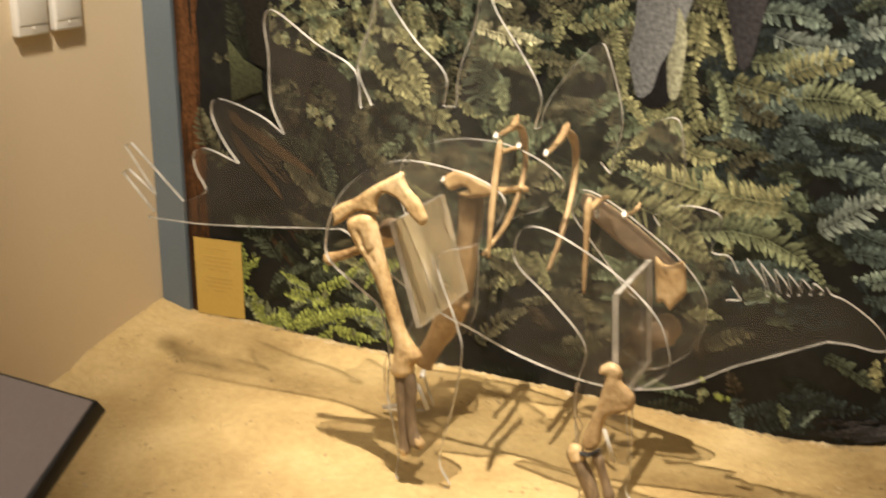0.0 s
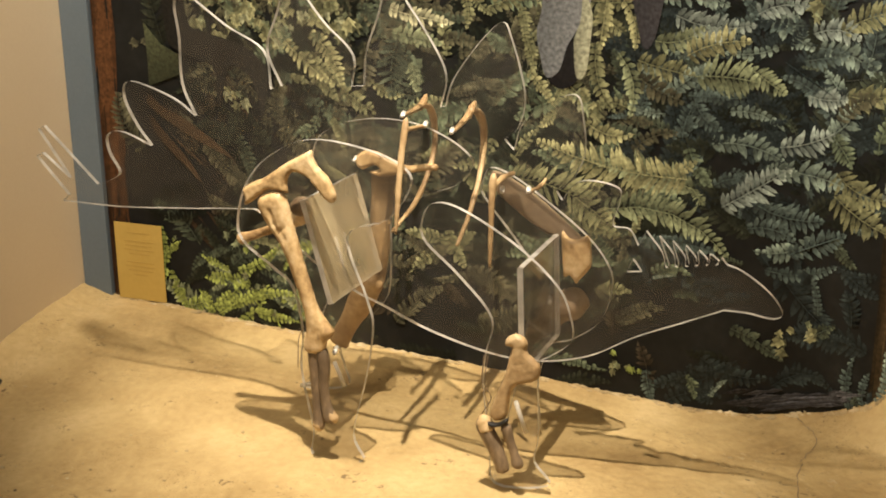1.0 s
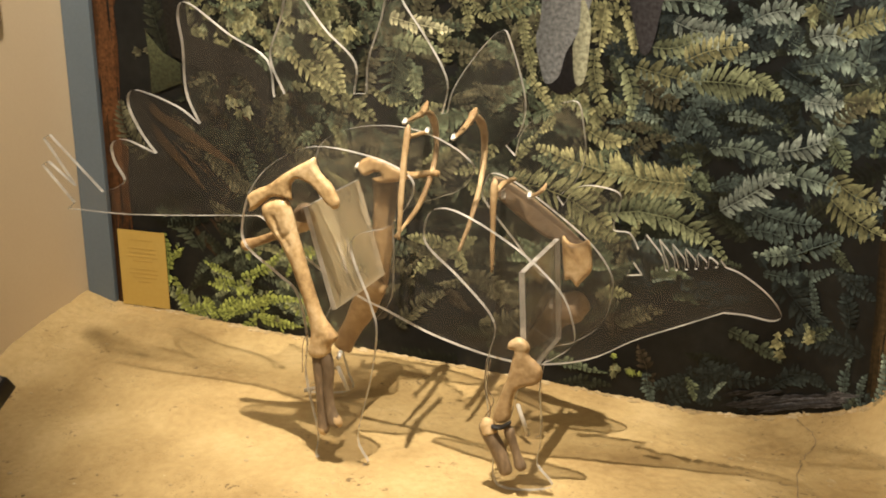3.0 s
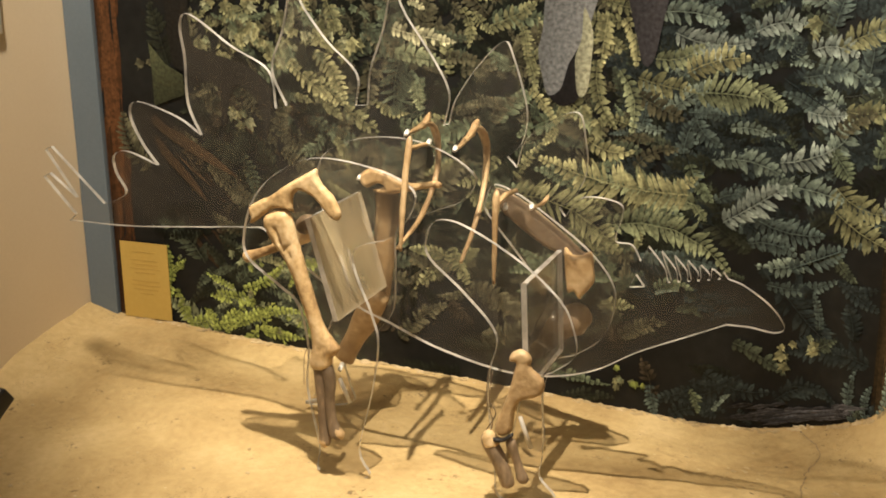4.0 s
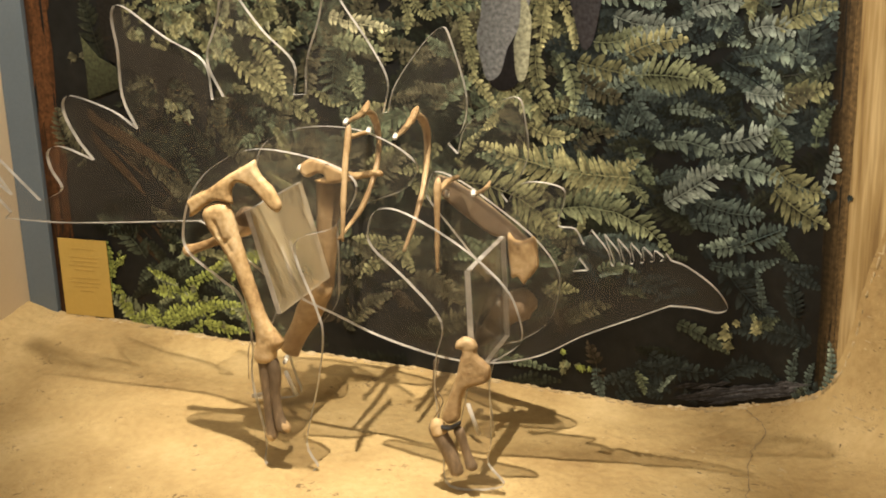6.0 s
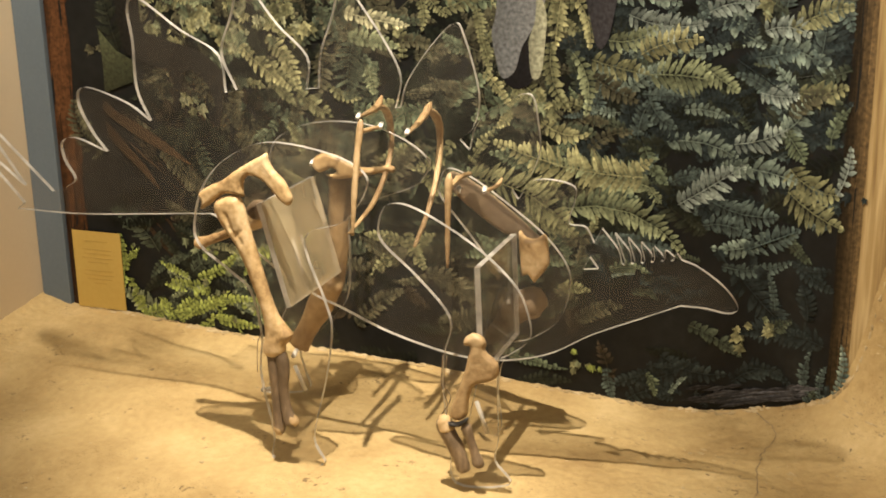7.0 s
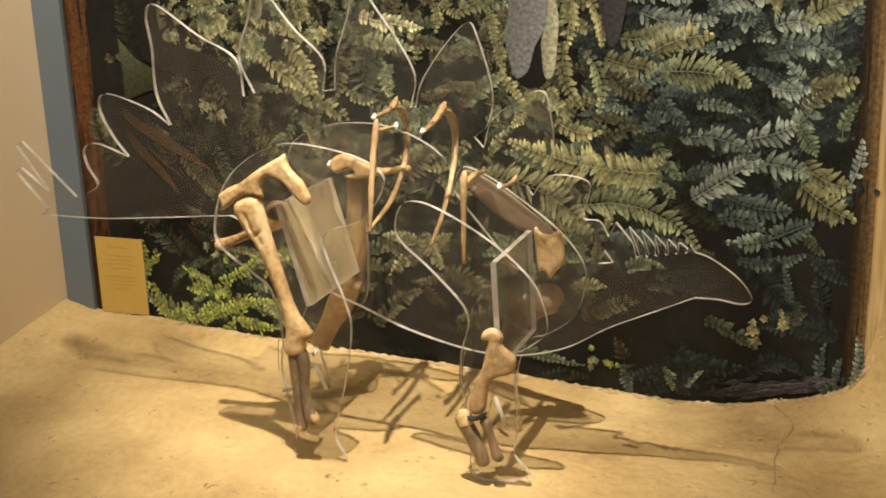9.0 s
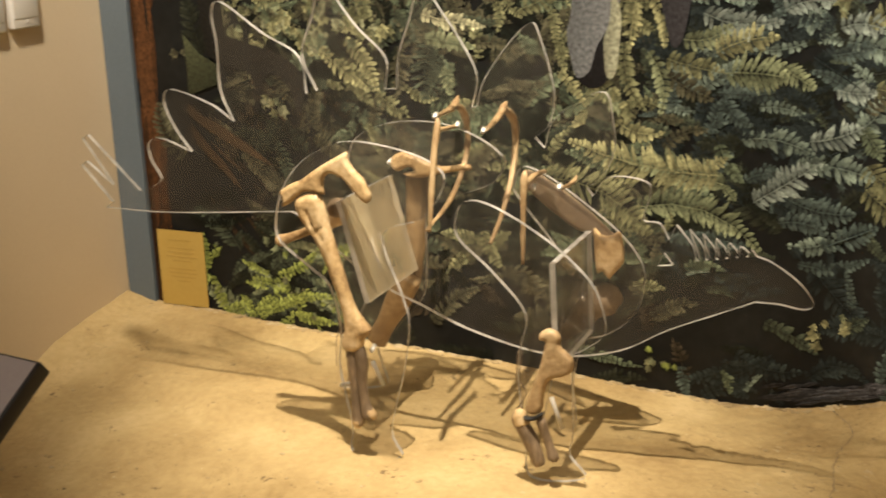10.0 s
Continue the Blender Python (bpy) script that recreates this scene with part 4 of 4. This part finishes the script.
def build_foliage():
    random.seed(11)
    pr = Print()
    # trunk at the edge, with streaks of bark
    for i in range(120):
        u, z = -2.757 + 0.10 * random.random() ** 1.8, random.uniform(-0.1, 1.7)
        h, w = random.uniform(0.06, 0.3), random.uniform(0.004, 0.012)
        k = random.uniform(0.3, 1.2) * (1 if z > 0.35 else 0.4)
        pr.coat += 0.000002
        pr.shape([(max(u - w, -2.759), z - h), (u + w * 0.5, z - h * 0.8), (u + w, z), (u + w * 0.4, z + h), (max(u - w, -2.759), z + h * 0.7)], (0.10 * k, 0.042 * k, 0.016 * k))
    # dark bark where the growth ends by the cove, paler towards the trunk
    for i in range(170):
        f = random.random()
        u, z = 0.025 + 0.062 * f, random.uniform(0.0, 1.9)
        h, w = random.uniform(0.05, 0.3), random.uniform(0.002, 0.006)
        k = random.uniform(0.5, 1.3) * (0.15 + 1.6 * f * f)
        pr.coat += 0.000002
        pr.shape([(u - w, z - h), (u + w * 0.5, z - h * 0.8), (u + w, z), (u + w * 0.4, z + h), (u - w, z + h * 0.7)], (0.13 * k, 0.085 * k, 0.038 * k))
    # brown stems in the hollow
    for i in range(26):
        u, z = random.uniform(-2.5, -1.95), random.uniform(0.45, 1.0)
        a, L, w = random.uniform(-1.0, -0.5), random.uniform(0.08, 0.3), random.uniform(0.004, 0.012)
        c, s = math.cos(a) * L, math.sin(a) * L
        k = random.uniform(0.4, 1.0)
        pr.coat += 0.000002
        pr.shape([(u, z), (u + c * 0.5 + w, z + s * 0.5), (u + c, z + s), (u + c * 0.5 - w, z + s * 0.5 - w)], (0.075 * k, 0.045 * k, 0.025 * k))
    # random growth, dark below and paler above
    n = 2300
    for i in range(n):
        depth = i / n
        u, z = random.uniform(-2.7, 0.12), random.uniform(-0.05, 1.75)
        if random.random() > thickness(u, z):
            continue
        a, L = random.uniform(-0.9, 3.9), random.uniform(0.09, 0.28) * (1.15 - 0.5 * depth)
        u1, z1 = u + L * math.cos(a), z + L * math.sin(a) * 0.85
        if u1 > 0.04 or u > 0.03 or u1 < -2.7:
            continue
        tone = tone_at(u, z, depth)
        if random.random() < (0.4 if u < -1.55 and z > 0.85 else 0.05):
            for k in range(5):
                pr.ivy(u + random.gauss(0, 0.05), z + random.gauss(0, 0.04), random.uniform(0.018, 0.04), tone)
        else:
            pr.frond(u, z, u1, z1, L * random.uniform(0.13, 0.26), tone)
    for row in (*LOW_GROWTH, *IN_THE_HOLLOW, *LOW_BY_THE_COVE, *BY_THE_COVE, *BEHIND_THE_PLATES, *BESIDE_THE_BEAST, *reversed(PALE_FRONDS)):
        pr.frond(*row)
    for u, z in IVY_CLUMPS:
        for k in range(5):
            pr.ivy(u + random.gauss(0, 0.018), z + random.gauss(0, 0.018), random.uniform(0.02, 0.042), random.choice((11, 4, 12, 11, 5)))
    for u, z in YELLOW_CLUMPS:
        for k in range(5):
            pr.ivy(u + random.gauss(0, 0.022), z + random.gauss(0, 0.016), random.uniform(0.012, 0.024), random.choice((7, 7, 4, 12)))
    # pale lights on the pool
    for i in range(80):
        f = random.random()
        u, z, L = -0.40 + 0.36 * f + random.gauss(0, 0.02), 0.02 + 0.09 * f * f + random.gauss(0, 0.012), random.uniform(0.02, 0.06)
        k = random.uniform(0.25, 0.8) * (0.4 + f)
        pr.coat += 0.000002
        pr.shape([(u - L, z - L * 0.3), (u, z - 0.007), (u + L, z + L * 0.3), (u, z + 0.009)], (0.17 * k, 0.17 * k, 0.19 * k), (0.3, 1.0, 0.3, 1.0))
    pr.coat += 0.0001
    pr.shape(LEAF_ON_TRUNK, (0.05, 0.056, 0.03), (1.7, 1.2, 0.8, 0.5, 0.6, 1.0))
    # plain flat shapes that stand in for the painted beasts
    for pts, color in PAINTED_SHAPES:
        pr.coat += 0.0001
        line = [p.to_tuple() for p in smooth_line(pts, 4, True)]
        lo, hi = min(p[0] for p in line), max(p[0] for p in line)
        pr.shape(line, color, [0.65 + 0.7 * (p[0] - lo) / (hi - lo) for p in line])
    me = bpy.data.meshes.new("painted_foliage")
    me.from_pydata(pr.verts, [], pr.faces)
    layer = me.color_attributes.new("paint", "FLOAT_COLOR", "POINT")
    layer.data.foreach_set("color", np.array(pr.colors, dtype=np.float32).ravel())
    me.materials.append(PRINT)
    ob = new("painted_foliage", me)
    ob.parent = mural
    tagged(ob, "printed green ferns, ivy and pool of the mural", "", "", "stuff")


build_foliage()

# ---- things by the mural ----


def information_sheet():
    ob = thing("information_sheet", -2.622, MURAL_S, 0.087, "ochre printed information sheet fixed to the mural", "sign")
    bm = bmesh.new()
    part("paper", box(bm, (-0.1055, -0.0165, 0.0), (0.1055, -0.0145, 0.302), 0.0006), PAPER, ob)
    z = 0.262
    for i, w in enumerate((0.10, 0.0, 0.13, 0.12, 0.135, 0.09, 0.0, 0.125, 0.13, 0.11, 0.06)):
        if w:
            bm = bmesh.new()
            part("text_line", box(bm, (-w / 2, -0.0175, z), (w / 2, -0.0164, z + 0.0045)), INK, ob)
        z -= 0.0165


information_sheet()


def wall_unit(s0, s1, z0, depth, label):
    ob = thing("wall_unit", -2.888, (s0 + s1) / 2, z0, label, "control box", "control boxes")
    w = (s1 - s0) / 2
    bm = bmesh.new()
    part("housing", box(bm, (0, -w, 0), (depth, w, 0.22), 0.006), WHITE, ob, "", True)
    bm = bmesh.new()
    part("cover", box(bm, (depth - 0.002, -w + 0.006, 0.035), (depth + 0.0025, w - 0.006, 0.214), 0.001), WHITE, ob, "", True)
    bm = bmesh.new()
    part("screw", rod(bm, (depth, 0, 0.025), (depth + 0.003, 0, 0.025), 0.005), WHITE, ob, "small white screw")


wall_unit(2.955, 3.096, 1.199, 0.03, "white plastic control box on the cream wall")
wall_unit(3.129, 3.261, 1.202, 0.03, "slimmer white plastic control box on the cream wall")


def lectern():
    ob = thing("reading_panel", -1.42, 1.30, 0, "dark grey sloping reading panel with black edges on a post", "lectern")
    inv = ob.matrix_world.inverted()
    corner = Vector((-0.742, 1.91, 0.805))
    e1, flat = Vector((-0.87, 0.49, 0)).normalized(), Vector((-0.49, -0.87, 0)).normalized()
    e2 = flat * math.cos(radians(35)) + Vector((0, 0, -math.sin(radians(35))))
    up = e2.cross(e1).normalized()
    if up.z < 0:
        up = -up
    frame_m = inv @ Matrix((( *e1.to_tuple(), ), ( *e2.to_tuple(), ), ( *up.to_tuple(), ))).transposed().to_4x4()
    frame_m.translation = inv @ corner
    bm = bmesh.new()
    box(bm, (0, 0, -0.034), (0.6, 0.42, 0), 0.004)
    bm.transform(frame_m)
    part("board", bm, BLACK, ob, "black edged board", True)
    bm = bmesh.new()
    box(bm, (0.006, 0.006, 0.0), (0.594, 0.414, 0.003), 0.001)
    bm.transform(frame_m)
    part("face", bm, PANEL_TOP, ob, "matt grey printed face")
    top = frame_m @ Vector((0.3, 0.21, -0.034))
    bm = bmesh.new()
    part("post", rod(bm, (top.x, top.y, 0.0), (top.x, top.y, top.z + 0.01), 0.03, 20), STEEL, ob, "", True)
    bm = bmesh.new()
    part("foot", box(bm, (top.x - 0.15, top.y - 0.15, -0.02), (top.x + 0.15, top.y + 0.15, 0.012), 0.004), STEEL, ob)


lectern()

# ---- wear of the ground ----


def build_grit():
    random.seed(5)
    bm = bmesh.new()
    for i in range(520):
        u, s = random.uniform(-2.7, 0.2), random.choice((random.uniform(1.9, 3.5), random.gauss(2.45, 0.16)))
        r = random.choice((0.0015, 0.002, 0.003, 0.005)) * random.uniform(0.6, 1.3)
        m = Matrix.Translation((u, s, bank(u, s) + r * 0.1)) @ Matrix.Diagonal((random.uniform(0.8, 1.8), random.uniform(0.8, 1.4), random.uniform(0.4, 0.7), 1))
        bmesh.ops.create_icosphere(bm, subdivisions=1, radius=r, matrix=m)
    for i in range(260):
        q, s = random.uniform(-0.10, 0.16), random.uniform(2.75, 3.5)
        u = q - (s - MURAL_S)
        r = random.uniform(0.002, 0.006)
        m = Matrix.Translation((u, s, bank(u, s))) @ Matrix.Rotation(-math.pi / 4, 4, "Z") @ Matrix.Diagonal((random.uniform(1.2, 4.0), random.uniform(0.4, 0.8), random.uniform(0.4, 0.7), 1))
        bmesh.ops.create_icosphere(bm, subdivisions=1, radius=r, matrix=m)
    for i in range(220):
        u, s = random.uniform(-0.5, 0.35), random.uniform(2.55, 3.35)
        r = random.uniform(0.0015, 0.0045)
        m = Matrix.Translation((u, s, bank(u, s))) @ Matrix.Rotation(random.uniform(-0.8, 0.0), 4, "Z") @ Matrix.Diagonal((random.uniform(1.0, 3.5), random.uniform(0.5, 1.0), random.uniform(0.4, 0.7), 1))
        bmesh.ops.create_icosphere(bm, subdivisions=1, radius=r, matrix=m)
    for i in range(240):
        u, s = random.uniform(-2.7, -0.1), MURAL_S - random.uniform(0.0, 0.03)
        r = random.uniform(0.004, 0.010)
        m = Matrix.Translation((u, s, bank(u, s))) @ Matrix.Diagonal((random.uniform(1.0, 2.5), 1.0, random.uniform(0.5, 0.9), 1))
        bmesh.ops.create_icosphere(bm, subdivisions=1, radius=r, matrix=m)
    for i in range(190):
        u, s = mural_plan(random.uniform(2.66, 3.2))
        r = random.uniform(0.003, 0.009)
        u, s = u - 0.006, s - 0.008
        m = Matrix.Translation((u, s, bank(u, s))) @ Matrix.Diagonal((random.uniform(0.5, 1.0), 0.8, random.uniform(0.8, 2.4), 1))
        bmesh.ops.create_icosphere(bm, subdivisions=1, radius=r, matrix=m)
    ob = setting("ground_grit", bm, GRIT, "small chips of plaster lying on the ground", "grit")
    ob["kind"] = "stuff"


GRIT = mottled("plaster_chips", [(0.3, (0.14, 0.10, 0.05)), (0.5, (0.42, 0.32, 0.17)), (0.7, (0.68, 0.56, 0.36))], 9, 0.9, 30)
build_grit()

bm = bmesh.new()
CRACK = [(-0.192, 3.603), (-0.158, 3.542), (-0.123, 3.483), (-0.126, 3.419), (-0.148, 3.360), (-0.149, 3.300), (-0.150, 3.204), (-0.134, 3.080), (-0.136, 3.003)]
line = [p + Vector((noise.noise((p.x * 40, p.y * 40, 1)), noise.noise((p.x * 40, p.y * 40, 7)))) * 0.012 for p in smooth_line(CRACK, 4)]
for p, q in zip(line, line[1:]):
    d = (q - p).normalized()
    w = Vector((-d.y, d.x)) * (0.0011 + 0.0008 * noise.noise((p.x * 60, p.y * 60, 0)))
    vs = [bm.verts.new((v.x, v.y, bank(v.x, v.y) + 0.002)) for v in (p - w, q - w, q + w, p + w)]
    bm.faces.new(vs)
setting("ground_crack", bm, DARK_BONE, "thin crack in the plaster ground", "crack")
